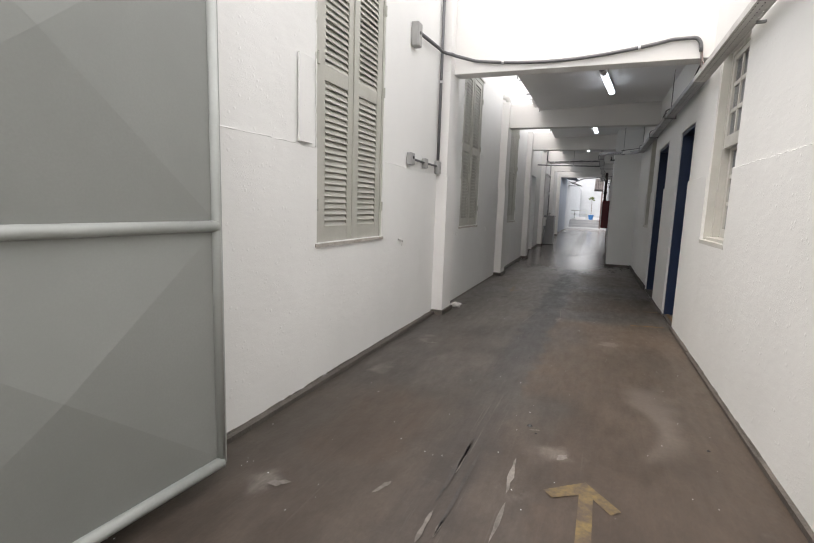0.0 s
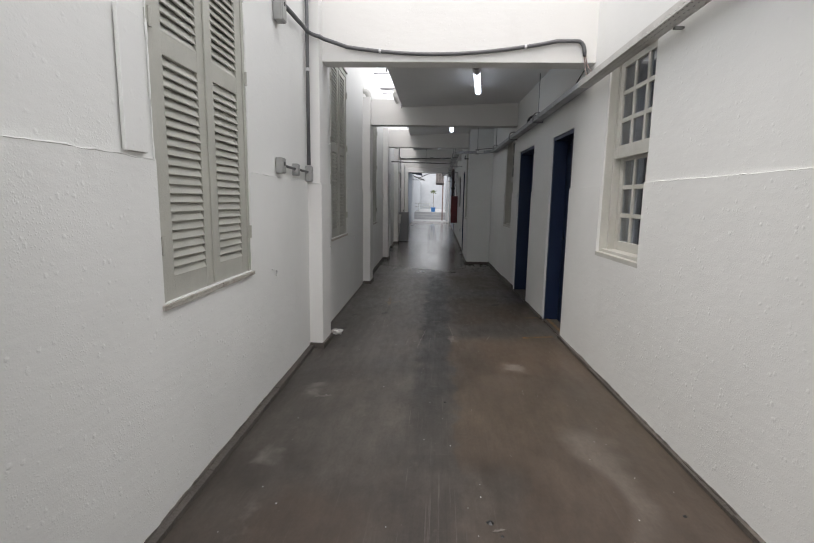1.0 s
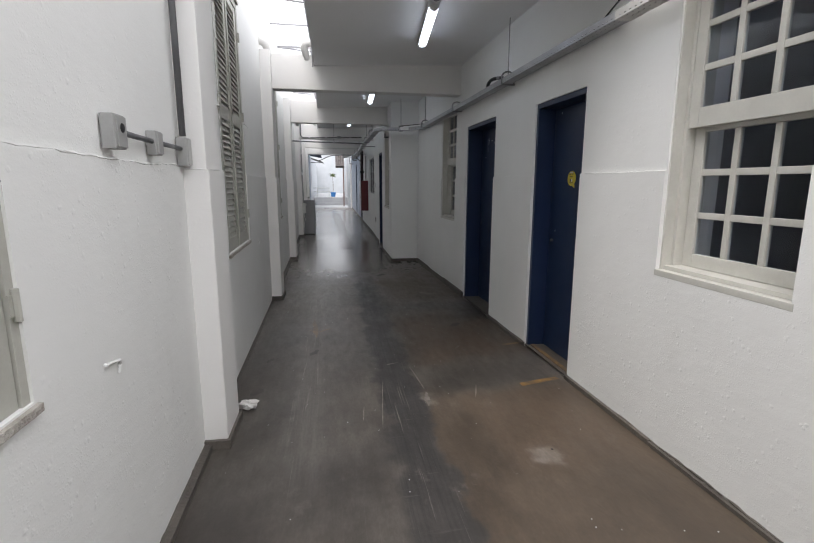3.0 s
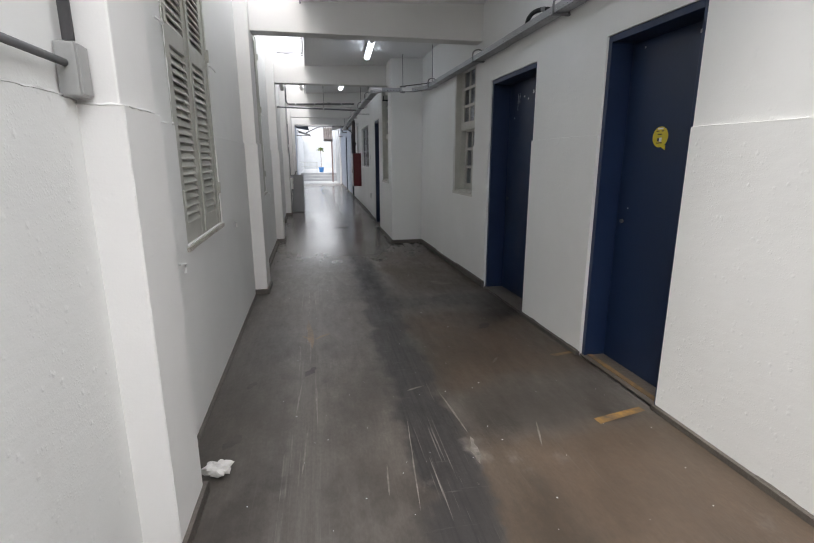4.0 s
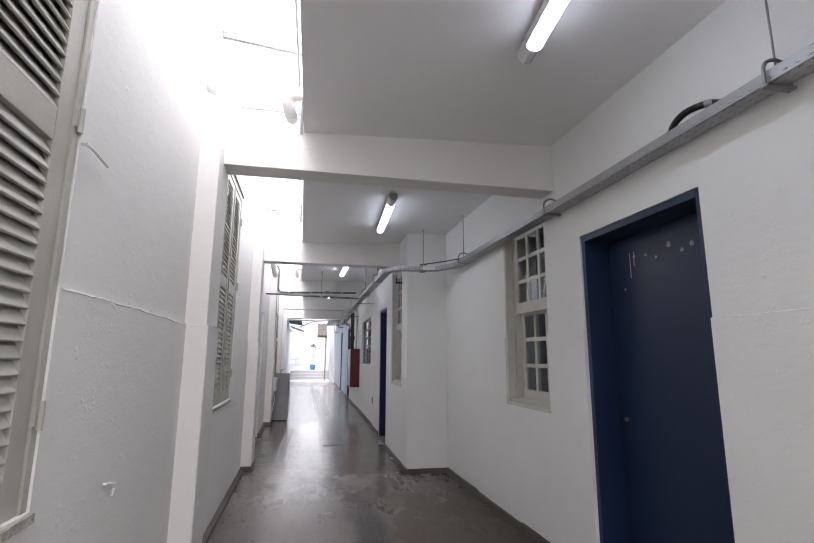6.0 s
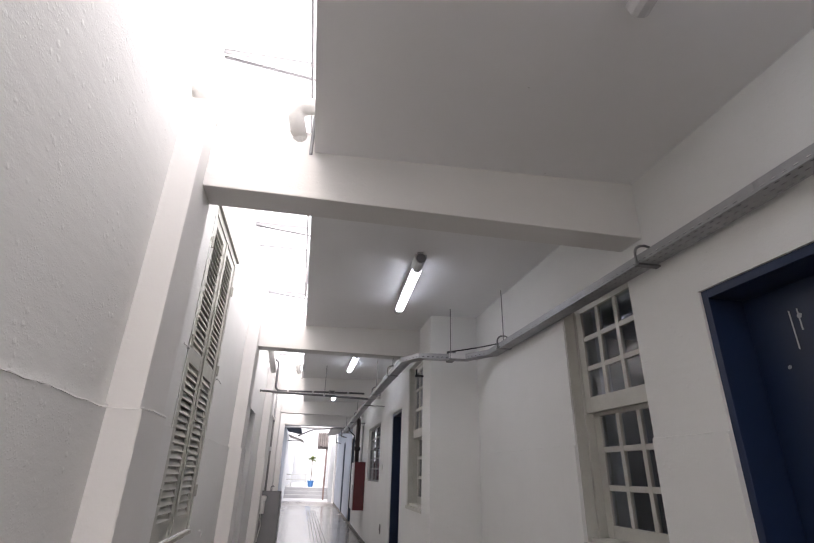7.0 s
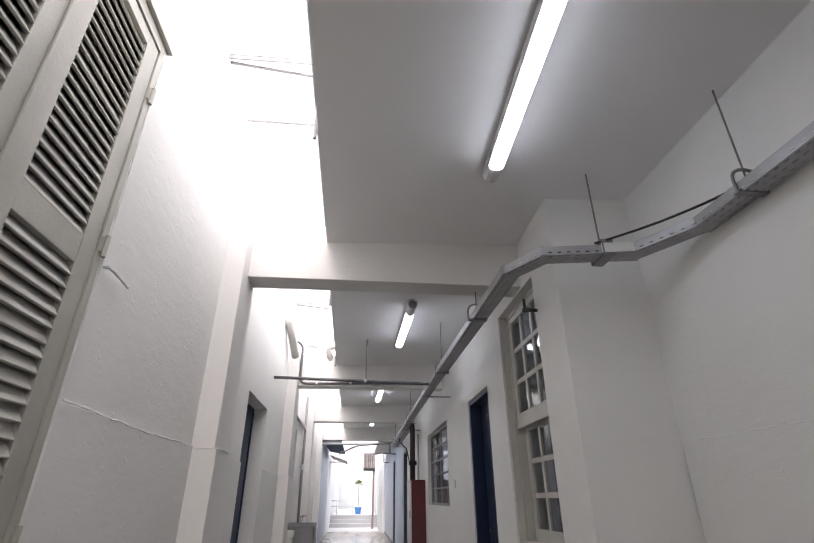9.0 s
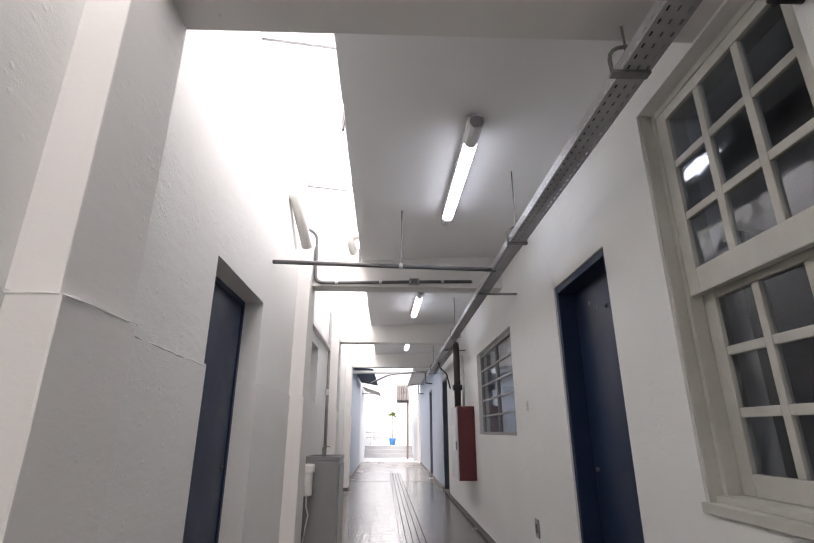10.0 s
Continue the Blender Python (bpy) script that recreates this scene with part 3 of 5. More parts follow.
structure("wall_back", boxes((-7, 7, -7.3, -7.0, -0.05, 3.5)), WALL, "plain white wall closing the entrance yard", "wall")
# closed rooms added behind the walls, their gloom put into the plaster colour
structure("room_left", pierced(-4.6, -4.4, -7, 28.5, -0.05, 3.75), ROOM, "unseen wall of the rooms behind the shutters, gloom in its colour", "wall")
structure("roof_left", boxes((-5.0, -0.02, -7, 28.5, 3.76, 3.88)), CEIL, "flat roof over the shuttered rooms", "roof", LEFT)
structure("room_right", pierced(5.6, 5.8, -7, END, -0.05, 3.5), ROOM, "plaster wall at the back of the rooms, gloom in its colour", "wall")
structure("roof_right", boxes((0.02, 5.0, -7, 5.55, 3.5, 3.62)), CEIL, "flat roof over the front room", "roof", RIGHT)
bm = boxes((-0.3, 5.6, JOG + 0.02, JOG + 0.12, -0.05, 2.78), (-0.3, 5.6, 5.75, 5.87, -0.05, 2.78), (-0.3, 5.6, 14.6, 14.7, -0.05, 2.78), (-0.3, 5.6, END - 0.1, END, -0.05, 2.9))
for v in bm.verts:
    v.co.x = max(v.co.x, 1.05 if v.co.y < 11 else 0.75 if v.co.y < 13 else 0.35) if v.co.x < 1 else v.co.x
structure("room_partitions", bm, ROOM, "plaster partitions between the rooms, gloom in their colour", "wall")
structure("room_floor", boxes((1.1, 5.6, -7, END, -0.05, 0.03), (-4.4, -2.2, -7, 28.5, -0.05, 0.03)), ROOM, "cement floor of the rooms, gloom in its colour", "floor")

# ---- ceiling and beams ----
def tilted(bm, rise, at=-1.1):
    """Tops of beams and the slab rise or fall a little towards the doors."""
    for v in bm.verts:
        v.co.z += rise * max(0.0, min(v.co.x, 1.5) - at) if v.co.z > 2.4 else 0.0
    return bm


def slab_edge(y):
    """The free edge of the slab along the open strip."""
    return -1.035 - 0.0215 * min(6.5, max(0.0, y - 9.0)) - 0.011 * max(0.0, y - 15.5)


bm = bmesh.new()
for a, b in zip((5.8, *BEAMS[1:]), (*BEAMS[1:5], BEAMS[5] + 0.19)):
    for v in box(bm, -2.0, 1.5, a, b, SLAB, 3.0):
        v.co.x = slab_edge(v.co.y) if v.co.x < 0 else v.co.x
box(bm, 1.5, 5.8, 5.8, BEAMS[5] + 0.19, SLAB, 3.0)
box(bm, 0.45, 5.8, BEAMS[5] + 0.191, END, SLAB + 0.02, 3.0)
structure("ceiling", tilted(bm, 0.04), CEIL, "white painted concrete ceiling slab, open along one side", "ceiling")
for i, y in enumerate(BEAMS):
    x0 = left_x(y)
    bm = bmesh.new()
    top = 3.55 if i == 0 else 2.94
    box(bm, x0 - 0.1, 0.95 if y < JOG else 0.4, y, y + 0.185, UNDER - (0.012 if i else 0.0), top)
    box(bm, x0 - 0.1, x0 + 0.122, y + PIER[0], y + 0.184, -0.05, UNDER + 0.002 if i == 0 else 2.955)
    if i == 0:
        box(bm, x0 - 0.1, x0 + 0.122, y + PIER[0], y + 0.002, UNDER, 3.55)
    box(bm, x0 - 0.1, x0 + 0.133, y + PIER[0] - 0.008, y + 0.193, -0.05, 1.507)
    structure("beam_%d" % (i + 1), tilted(bm, -0.008 if i == 0 else -0.004, -1.55), BEAM, "white painted concrete beam on a shallow wall pier", "beam", bevel=0.006)

# ---- ragged bead of plaster where the lower render ends ----
def bead(bm, pts, r0, r1, wobble=0.0028):
    """An uneven bead along a line of points, thinning out in places."""
    n, rings = 6, []
    pts = [Vector(p) for p in pts]
    fine = [pts[0].lerp(pts[-1], 0.0)]
    for a, b in zip(pts, pts[1:]):
        k = max(1, int((b - a).length / 0.03))
        fine += [a.lerp(b, (j + 1) / k) for j in range(k)]
    drift = 0.0
    for i, p in enumerate(fine):
        d = (fine[min(i + 1, len(fine) - 1)] - fine[max(i - 1, 0)]).normalized()
        side = d.cross(Vector((1, 0, 0)) if abs(d.x) < 0.8 else Vector((0, 1, 0))).normalized()
        up = d.cross(side)
        drift = 0.8 * drift + random.uniform(-wobble, wobble)
        r = random.uniform(r0, r1) * (0.25 if random.random() < 0.12 else 1.0)
        rings.append([bm.verts.new(p + drift * side + r * random.uniform(0.75, 1.2) * (math.cos(j * math.pi / 3) * side + math.sin(j * math.pi / 3) * up)) for j in range(n)])
    for a, b in zip(rings, rings[1:]):
        for j in range(n):
            bm.faces.new((a[j], a[(j + 1) % n], b[(j + 1) % n], b[j]))
    bm.faces.new(rings[0][::-1])
    bm.faces.new(rings[-1])


random.seed(3)
bm = bmesh.new()
stops = sorted([(a - 0.012, b + 0.012) for a, b, c, d in (*SHUTTERS, LEFT_DOOR, LEFT_FAR_DOOR)] + [(y + PIER[0], y + PIER[1]) for y in BEAMS])
last = -2.0
for a, b in (*stops[:-1], (BEAMS[5] - 0.13, 0)):
    bead(bm, [(0.010, last, 1.516 + random.uniform(-0.006, 0.012)), (0.010, (last + a) / 2, 1.513), (0.010, a, 1.512 + random.uniform(-0.012, 0.012))], 0.002, 0.0046)
    last = b
for y in BEAMS:
    bead(bm, [(0.008, y + PIER[0] - 0.008, 1.506), (0.133, y + PIER[0] - 0.009, 1.506), (0.134, y + 0.193, 1.505), (0.008, y + 0.194, 1.50)], 0.002, 0.0045, 0.002)
    for a in (y + PIER[0] - 0.008, y + 0.193):
        bead(bm, [(0.132, a, 0.06 + floor_z(y)), (0.132, a, 1.50)], 0.0008, 0.0022, 0.001)
structure("trim_left", bm, WALL, "ragged white plaster bead along the top of the lower render", "plaster bead", LEFT)
bm = bmesh.new()
last = -2.0
for a, b in (*sorted((a - 0.004, b + 0.004) for a, b, c, d in (*WINDOWS, *DOORS)), (JOG - 0.02, 0)):
    bead(bm, [(-0.009, last, 1.506), (-0.009, a, 1.505)], 0.002, 0.0042, 0.0015)
    last = b
structure("trim_right", bm, WALL, "ragged white plaster bead along the top of the lower render", "plaster bead", RIGHT)

# ---- skirting ----
def clear(a, b):
    """The stretches of a to b on the shuttered wall that no doorway takes up."""
    for d in (LEFT_DOOR, LEFT_FAR_DOOR):
        if a < d[0] < b:
            return (a, d[0]), (d[1], b)
    return ((a, b),)


runs, last = [], -7.0
for y in (*BEAMS, 28.4):
    runs.append((last, y + PIER[0] if y in BEAMS else y))
    last = y + 0.185
bm = bmesh.new()
for a, b in runs:
    for p, q in clear(a, b):
        n = max(1, int((q - p) / 1.0))
        for k in range(n):
            u, w = p + (q - p) * k / n, p + (q - p) * (k + 1) / n
            h = floor_z((u + w) / 2) + (0.024 + 0.014 * random.random() if u < 5.6 or u > 9.0 else 0.008)
            box(bm, 0.004, (0.050 if u < 5.6 else 0.05 if u > 9.0 else 0.03) + 0.006 * random.random(), u, w, -0.03, h)
for a, b in runs:
    for p, q in clear(a, b):
        if q < 5.7 or 9.0 < p < 17:
            bead(bm, [(0.014, p, floor_z(p) + 0.030), (0.014, q, floor_z(q) + 0.030)], 0.004, 0.009, 0.003)
structure("baseboard_left", bm, SKIRT, "dark painted skirting along the white wall", "skirting", LEFT)
bm = bmesh.new()
for y in BEAMS:
    h = floor_z(y) + 0.05
    box(bm, left_x(y), left_x(y) + 0.150, y + PIER[0] - 0.03, y + 0.215, -0.03, h)
structure("baseboard_piers", bm, SKIRT, "dark painted skirting round the wall piers", "skirting")
bm = bmesh.new()
for p, q in ((-7, DOORS[0][0]), (DOORS[0][1], DOORS[1][0]), (DOORS[1][1], JOG - 0.02)):
    n = max(1, int((q - p) / 0.9))
    for k in range(n):
        box(bm, -0.034, -0.004, p + (q - p) * k / n, p + (q - p) * (k + 1) / n, -0.03, (0.055 if p > 8 else 0.02) + 0.016 * random.random())
for p, q in ((-1, DOORS[0][0]), (DOORS[0][1], DOORS[1][0]), (DOORS[1][1], JOG - 0.03)):
    bead(bm, [(-0.013, p, 0.024), (-0.013, q, 0.024)], 0.004, 0.009, 0.003)
structure("baseboard_right", bm, SKIRT, "dark worn skirting along the rendered wall", "skirting", RIGHT)
bm = bmesh.new()
box(bm, -0.02, 0.5, JOG - 0.02, JOG - 0.001, -0.03, 0.06)
for p, q in ((JOG - 0.02, DOOR_IN[0]), (DOOR_IN[1], FAR_DOORS[0][0]), (FAR_DOORS[0][1], FAR_DOORS[1][0]), (FAR_DOORS[1][1], END - 0.7)):
    n = max(1, int((q - p) / 0.9))
    for k in range(n):
        u, w = p + (q - p) * k / n, p + (q - p) * (k + 1) / n
        box(bm, -0.022, -0.001, u, w, -0.03, floor_z((u + w) / 2) + 0.05)
structure("baseboard_inner", bm, SKIRT, "dark skirting along the narrow passage", "skirting", INNER)


# ---- shuttered windows ----
def slat_mesh(name, width):
    bm = bmesh.new()
    tilt = Matrix.Rotation(radians(61), 4, "Y")
    box(bm, -0.027, 0.027, -width / 2, width / 2, -0.0045, 0.0045, tilt)
    bmesh.ops.bevel(bm, geom=[e for e in bm.edges if e.calc_length() > 0.1], offset=0.002, segments=1, affect="EDGES")
    return bm


def shutter(index, opening, rail, stays):
    u0, u1, z0, z1 = opening
    w = u1 - u0
    top = thing("window_%d" % index, LEFT @ pose(0, u0, z0), "pair of closed grey-beige louvred wooden shutters in the white wall", "shutter", "louvred shutters", "structure")
    h = z1 - z0
    part("window_frame", boxes((-0.10, 0.004, 0.0, 0.03, -0.005, h + 0.02), (-0.10, 0.004, w - 0.03, w, -0.005, h + 0.02), (-0.10, 0.004, 0.03, w - 0.03, h - 0.03, h + 0.02)), SHUT, top, bevel=0.002)
    bm = bmesh.new()
    n = 9
    for k in range(n):
        box(bm, -0.06, 0.020 + 0.005 * random.random(), -0.02 + (w + 0.03) * k / n, -0.02 + (w + 0.03) * (k + 1) / n, -0.026 - 0.004 * random.random(), -0.006)
    part("window_sill", bm, SILL, top, "chipped plaster sill with bare brown patches")
    part("head_ledge", boxes((-0.02, 0.022, -0.03, w + 0.03, h + 0.02, h + 0.04)), SHUT, top, bevel=0.003)
    half = (w - 0.064) / 2
    slat = None
    for side in (0, 1):
        a = 0.032 + side * half
        b = a + half - 0.002
        stile = 0.078
        lo, mid, up = (0.10, rail[0]), rail, (rail[1], h - 0.085)
        bm = boxes((-0.034, -0.002, a, a + stile, 0.0, h - 0.034), (-0.034, -0.002, b - stile, b, 0.0, h - 0.034),
                   (-0.033, -0.003, a + stile, b - stile, 0.0, lo[0]), (-0.033, -0.003, a + stile, b - stile, mid[0], mid[1]), (-0.033, -0.003, a + stile, b - stile, up[1], h - 0.034))
        leaf = part("shutter_leaf", bm, SHUT, top, bevel=0.0025)
        if side:
            part("meeting_strip", boxes((-0.001, 0.007, a - 0.014, a + 0.014, 0.01, h - 0.04)), SHUT, top, bevel=0.002)
        sw = b - a - 2 * stile + 0.012
        for p, q in (lo, up):
            n = int((q - p) / 0.0392)
            for k in range(n):
                m = pose(-0.018, (a + b) / 2, p + (q - p) * (k + 0.5) / n, 0, random.choice((-1, 0, 0, 0, 1, 5)) + random.uniform(-1.5, 1.5), 0)
                if slat is None:
                    slat = part("slat", slat_mesh("slat", sw), SHUT, leaf)
                    slat.matrix_basis = m
                else:
                    share(slat, leaf, m)
        edge = 0.012 if side == 0 else w - 0.012
        for z in (0.20, rail[1] - 0.02, 1.68):
            bm = bmesh.new()
            tube(bm, [(0.012, edge, z), (0.012, edge, z + 0.075)], 0.0085, 8)
            box(bm, 0.0, 0.009, edge - 0.02, edge + 0.02, z + 0.012, z + 0.063)
            part("hinge", bm, SHUT, top, "painted iron hinge")
    for u in (-0.006, w + 0.006):
        bm = bmesh.new()
        bead(bm, [(0.004, u, -0.01), (0.006, u, h * 0.5), (0.004, u, h + 0.01)], 0.002, 0.005, 0.0013)
        part("plaster_edge", bm, WALL, top, "ragged white plaster edge round the frame")
    # flat iron stays on the wall beside the leaves
    for u, d in ((w + 0.03, 1), (-0.03, -1)) if stays else ():
        bm = bmesh.new()
        tube(bm, [(-0.01, u, rail[0] + 0.055), (0.016, u, rail[0] + 0.055), (0.022, u + d * 0.03, rail[0] + 0.052), (0.020, u + d * 0.15, rail[0] + 0.045)], 0.005, 6)
        part("stay_pin", bm, WALL, top, "white painted iron stay")
    bm = boxes((-0.085, -0.065, 0.031, w - 0.031, 0.0, h - 0.031))
    part("inner_panel", bm, SHUT, top, "closed inner panel behind the louvres")


for i, o in enumerate(SHUTTERS):
    shutter(i + 5, o, (1.01, 1.10) if i == 0 else (0.96, 1.05), i > 0)


# ---- sash windows ----
def sash(top, name, u0, u1, z0, z1, x, s, bottom_rail, top_rail):
    """A glazed sash of three by three panes."""
    st, bar = 0.062, 0.032
    bm = boxes((x, x + s * 0.035, u0, u0 + st, z0, z1), (x, x + s * 0.035, u1 - st, u1, z0, z1),
               (x, x + s * 0.035, u0 + st, u1 - st, z0, z0 + bottom_rail), (x, x + s * 0.035, u0 + st, u1 - st, z1 - top_rail, z1))
    a, b, c, d = u0 + st, u1 - st, z0 + bottom_rail, z1 - top_rail
    pw, ph = (b - a - 2 * bar) / 3, (d - c - 2 * bar) / 3
    for k in (1, 2):
        u = a + k * pw + (k - 1) * bar
        box(bm, x + s * 0.004, x + s * 0.031, u, u + bar, c, d)
        z = c + k * ph + (k - 1) * bar
        for j in range(3):
            v = a + j * (pw + bar)
            box(bm, x + s * 0.005, x + s * 0.030, v, v + pw, z, z + bar)
    ob = part(name, bm, SASH, top, bevel=0.004)
    pane = None
    for k in range(3):
        for j in range(3):
            m = pose(x + s * 0.018, a + j * (pw + bar) + pw / 2, c + k * (ph + bar) + ph / 2, 0, random.uniform(-0.5, 0.5), random.uniform(-0.5, 0.5))
            if pane is None:
                pane = part("pane", boxes((-0.002, 0.002, -pw / 2 - 0.003, pw / 2 + 0.003, -ph / 2 - 0.003, ph / 2 + 0.003)), GLASS, ob)
                pane.matrix_basis, pane.visible_shadow = m, False
            else:
                share(pane, ob, m)


def sash_window(index, wall_pose, opening, deep, mid=0.745):
    u0, u1, z0, z1 = opening
    top = thing("window_%d" % index, wall_pose @ pose(0, u0, z0), "cream painted wooden sash window with eighteen small panes", "window", "sash windows", "structure")
    w, h = u1 - u0, z1 - z0
    part("window_frame", boxes((deep - 0.04, deep + 0.1, 0.0, 0.028, 0, h), (deep - 0.04, deep + 0.1, w - 0.028, w, 0, h), (deep - 0.04, deep + 0.1, 0.028, w - 0.028, h - 0.03, h)), SASH, top, bevel=0.003)
    part("reveal_lining", boxes((0.012, deep - 0.041, -0.001, 0.010, 0.0, h), (0.012, deep - 0.041, w - 0.010, w + 0.001, 0, h)), SASH, top)
    part("window_sill", boxes((-0.012, deep + 0.1, -0.01, w + 0.01, -0.02, 0.012), (0.03, deep + 0.06, 0.001, w - 0.001, 0.012, 0.035)), SASH, top, "cream sill with chipped paint", bevel=0.003)
    sash(top, "upper_sash", 0.03, w - 0.03, mid, h - 0.031, deep - 0.035, 1, 0.095, 0.045)
    sash(top, "lower_sash", 0.03, w - 0.03, 0.036, mid + 0.04, deep + 0.012, 1, 0.07, 0.06)


sash_window(1, RIGHT, WINDOWS[0], 0.11)
sash_window(2, RIGHT, WINDOWS[1], 0.12)
sash_window(3, INNER, WINDOW_IN, 0.10, 0.72)


# ---- steel windows with small lights ----
def steel_window(index, wall_pose, opening, cols, lights, deep, label):
    u0, u1, z0, z1 = opening
    top = thing("window_%d" % index, wall_pose @ pose(0, u0, z0), label, "window", "", "structure")
    w, h = u1 - u0, z1 - z0
    x, s = deep, 1 if deep > 0 else -1
    part("window_frame", boxes((x, x + s * 0.04, 0, 0.03, 0, h), (x, x + s * 0.04, w - 0.03, w, 0, h), (x, x + s * 0.04, 0.03, w - 0.03, 0, 0.03), (x, x + s * 0.04, 0.03, w - 0.03, h - 0.03, h)), PIPEL, top, bevel=0.002)
    pw, ph = (w - 0.06) / cols, (h - 0.06) / lights
    bar = None
    for j in range(1, cols):
        b = boxes((x, x + s * 0.04, 0.03 + j * pw - 0.016, 0.03 + j * pw + 0.016, 0.03, h - 0.03))
        part("mullion", b, PIPEL, top, bevel=0.002)
    for k in range(1, lights):
        b = boxes((x + s * 0.004, x + s * 0.036, 0.03, w - 0.03, 0.03 + k * ph - 0.009, 0.03 + k * ph + 0.009))
        part("glazing_bar", b, PIPEL, top, bevel=0.001)
    pane = None
    for j in range(cols):
        for k in range(lights):
            m = pose(x + s * 0.02, 0.03 + (j + 0.5) * pw, 0.03 + (k + 0.5) * ph, 0, random.uniform(-1, 1), 0)
            if pane is None:
                pane = part("pane", boxes((-0.002, 0.002, -pw / 2, pw / 2, -ph / 2, ph / 2)), GLASS, top)
                pane.matrix_basis, pane.visible_shadow = m, False
            else:
                share(pane, top, m)


steel_window(4, INNER, GRID_IN, 2, 5, 0.045, "grey steel window with tilting glass lights")
steel_window(8, LEFT, LEFT_WINDOW, 2, 4, -0.09, "grey steel window with small panes under a ledge")


# ---- doors ----
def door(index, wall_pose, opening, deep, s, label, framed, hinge_far=True, lever=True, paint=None, frame_paint=None):
    u0, u1, z0, z1 = opening
    base = floor_z((u0 + u1) / 2)
    top = thing("door_%d" % index, wall_pose @ pose(0, u0, base), label, "door", "", "structure")
    w, h = u1 - u0, z1 - base
    x = s * deep
    if framed:
        part("door_frame", boxes((s * 0.012, x + s * 0.05, 0.0, 0.035, 0, h), (s * 0.012, x + s * 0.05, w - 0.035, w, 0, h), (s * 0.012, x + s * 0.05, 0.035, w - 0.035, h - 0.04, h)), frame_paint or NAVYF, top, bevel=0.003)
    else:
        part("door_frame", boxes((x - s * 0.01, x + s * 0.05, 0.0, 0.03, 0, h), (x - s * 0.01, x + s * 0.05, w - 0.03, w, 0, h), (x - s * 0.01, x + s * 0.05, 0.03, w - 0.03, h - 0.035, h)), frame_paint or NAVYF, top, bevel=0.003)
    leaf = part("door_leaf", boxes((x, x + s * 0.036, 0.037, w - 0.037, 0.012, h - 0.042)), paint or NAVY, top, bevel=0.003)
    hu = w - 0.10 if hinge_far else 0.10
    k = -s
    if lever:
        bm = bmesh.new()
        tube(bm, [(x + k * 0.002, hu, 1.10), (x + k * 0.04, hu, 1.10), (x + k * 0.044, hu + (-0.085 if hinge_far else 0.085), 1.098)], 0.007, 8)
        box(bm, x, x + k * 0.006, hu - 0.016, hu + 0.016, 1.03, 1.13)
        part("handle", bm, PIPE, leaf, "dark metal lever handle")
    bm = bmesh.new()
    tube(bm, [(x + k * 0.001, hu, 0.965), (x + k * 0.016, hu, 0.965)], 0.012, 10)
    part("lock", bm, PIPE, leaf, "dull metal lock cylinder")
    part("threshold", boxes((s * 0.0, x + s * 0.06, 0, w, -0.02, 0.012)), SKIRT, top, "worn dark cement threshold")
    # unseen black sheet added behind the leaf so its gaps look shaded
    part("shade_backing", boxes((x + s * 0.06, x + s * 0.07, 0.0, w, 0, h)), BLACK, top)
    return top, leaf, w, h


top, leaf, w, h = door(1, RIGHT, DOORS[0], 0.16, 1, "plain navy blue flush door with a round yellow sticker", True, lever=False)
u, z = 6.51 - DOORS[0][0], 1.48
bm = bmesh.new()
ring = [bm.verts.new((0.158, u + 0.062 * math.cos(a), z + 0.058 * math.sin(a))) for a in (2 * math.pi * k / 28 for k in range(28))]
bm.faces.new(ring)
tri = [bm.verts.new((0.158, u - 0.012 - p, z - q)) for p, q in ((0.0, 0.054), (0.035, 0.075), (0.035, 0.046))]
bm.faces.new(tri)
bmesh.ops.recalc_face_normals(bm, faces=bm.faces)
bmesh.ops.solidify(bm, geom=list(bm.faces), thickness=0.0015)
part("sticker", bm, STICK, leaf, "yellow speech bubble sticker")
bm = bmesh.new()
for dz, a, b in ((0.030, -0.030, -0.012), (0.030, 0.008, 0.030), (0.012, -0.016, 0.018), (-0.036, -0.024, 0.022)):
    box(bm, 0.1545, 0.1562, u + a, u + b, z + dz, z + dz + 0.005)
box(bm, 0.1545, 0.1562, u + 0.004, u + 0.018, z - 0.024, z - 0.006)
part("sticker_print", bm, INK, leaf, "small dark unreadable lines")
part("sticker_panel", boxes((0.1548, 0.1563, u - 0.016, u + 0.003, z - 0.026, z - 0.004), (0.1548, 0.1563, u - 0.022, u + 0.020, z + 0.042, z + 0.050)), WHITE, leaf, "small white printed panels")


def chips(leaf, spots, x):
    """Patches where the paint has come off."""
    for u, z, r in spots:
        bm = bmesh.new()
        n = 9
        bm.faces.new([bm.verts.new((x, u + r * random.uniform(0.6, 1.1) * math.cos(2 * math.pi * k / n), z + r * random.uniform(0.6, 1.1) * math.sin(2 * math.pi * k / n))) for k in range(n)])
        bmesh.ops.solidify(bm, geom=list(bm.faces), thickness=0.0012)
        part("paint_chip", bm, CHIP, leaf, "pale spot of bare paint")


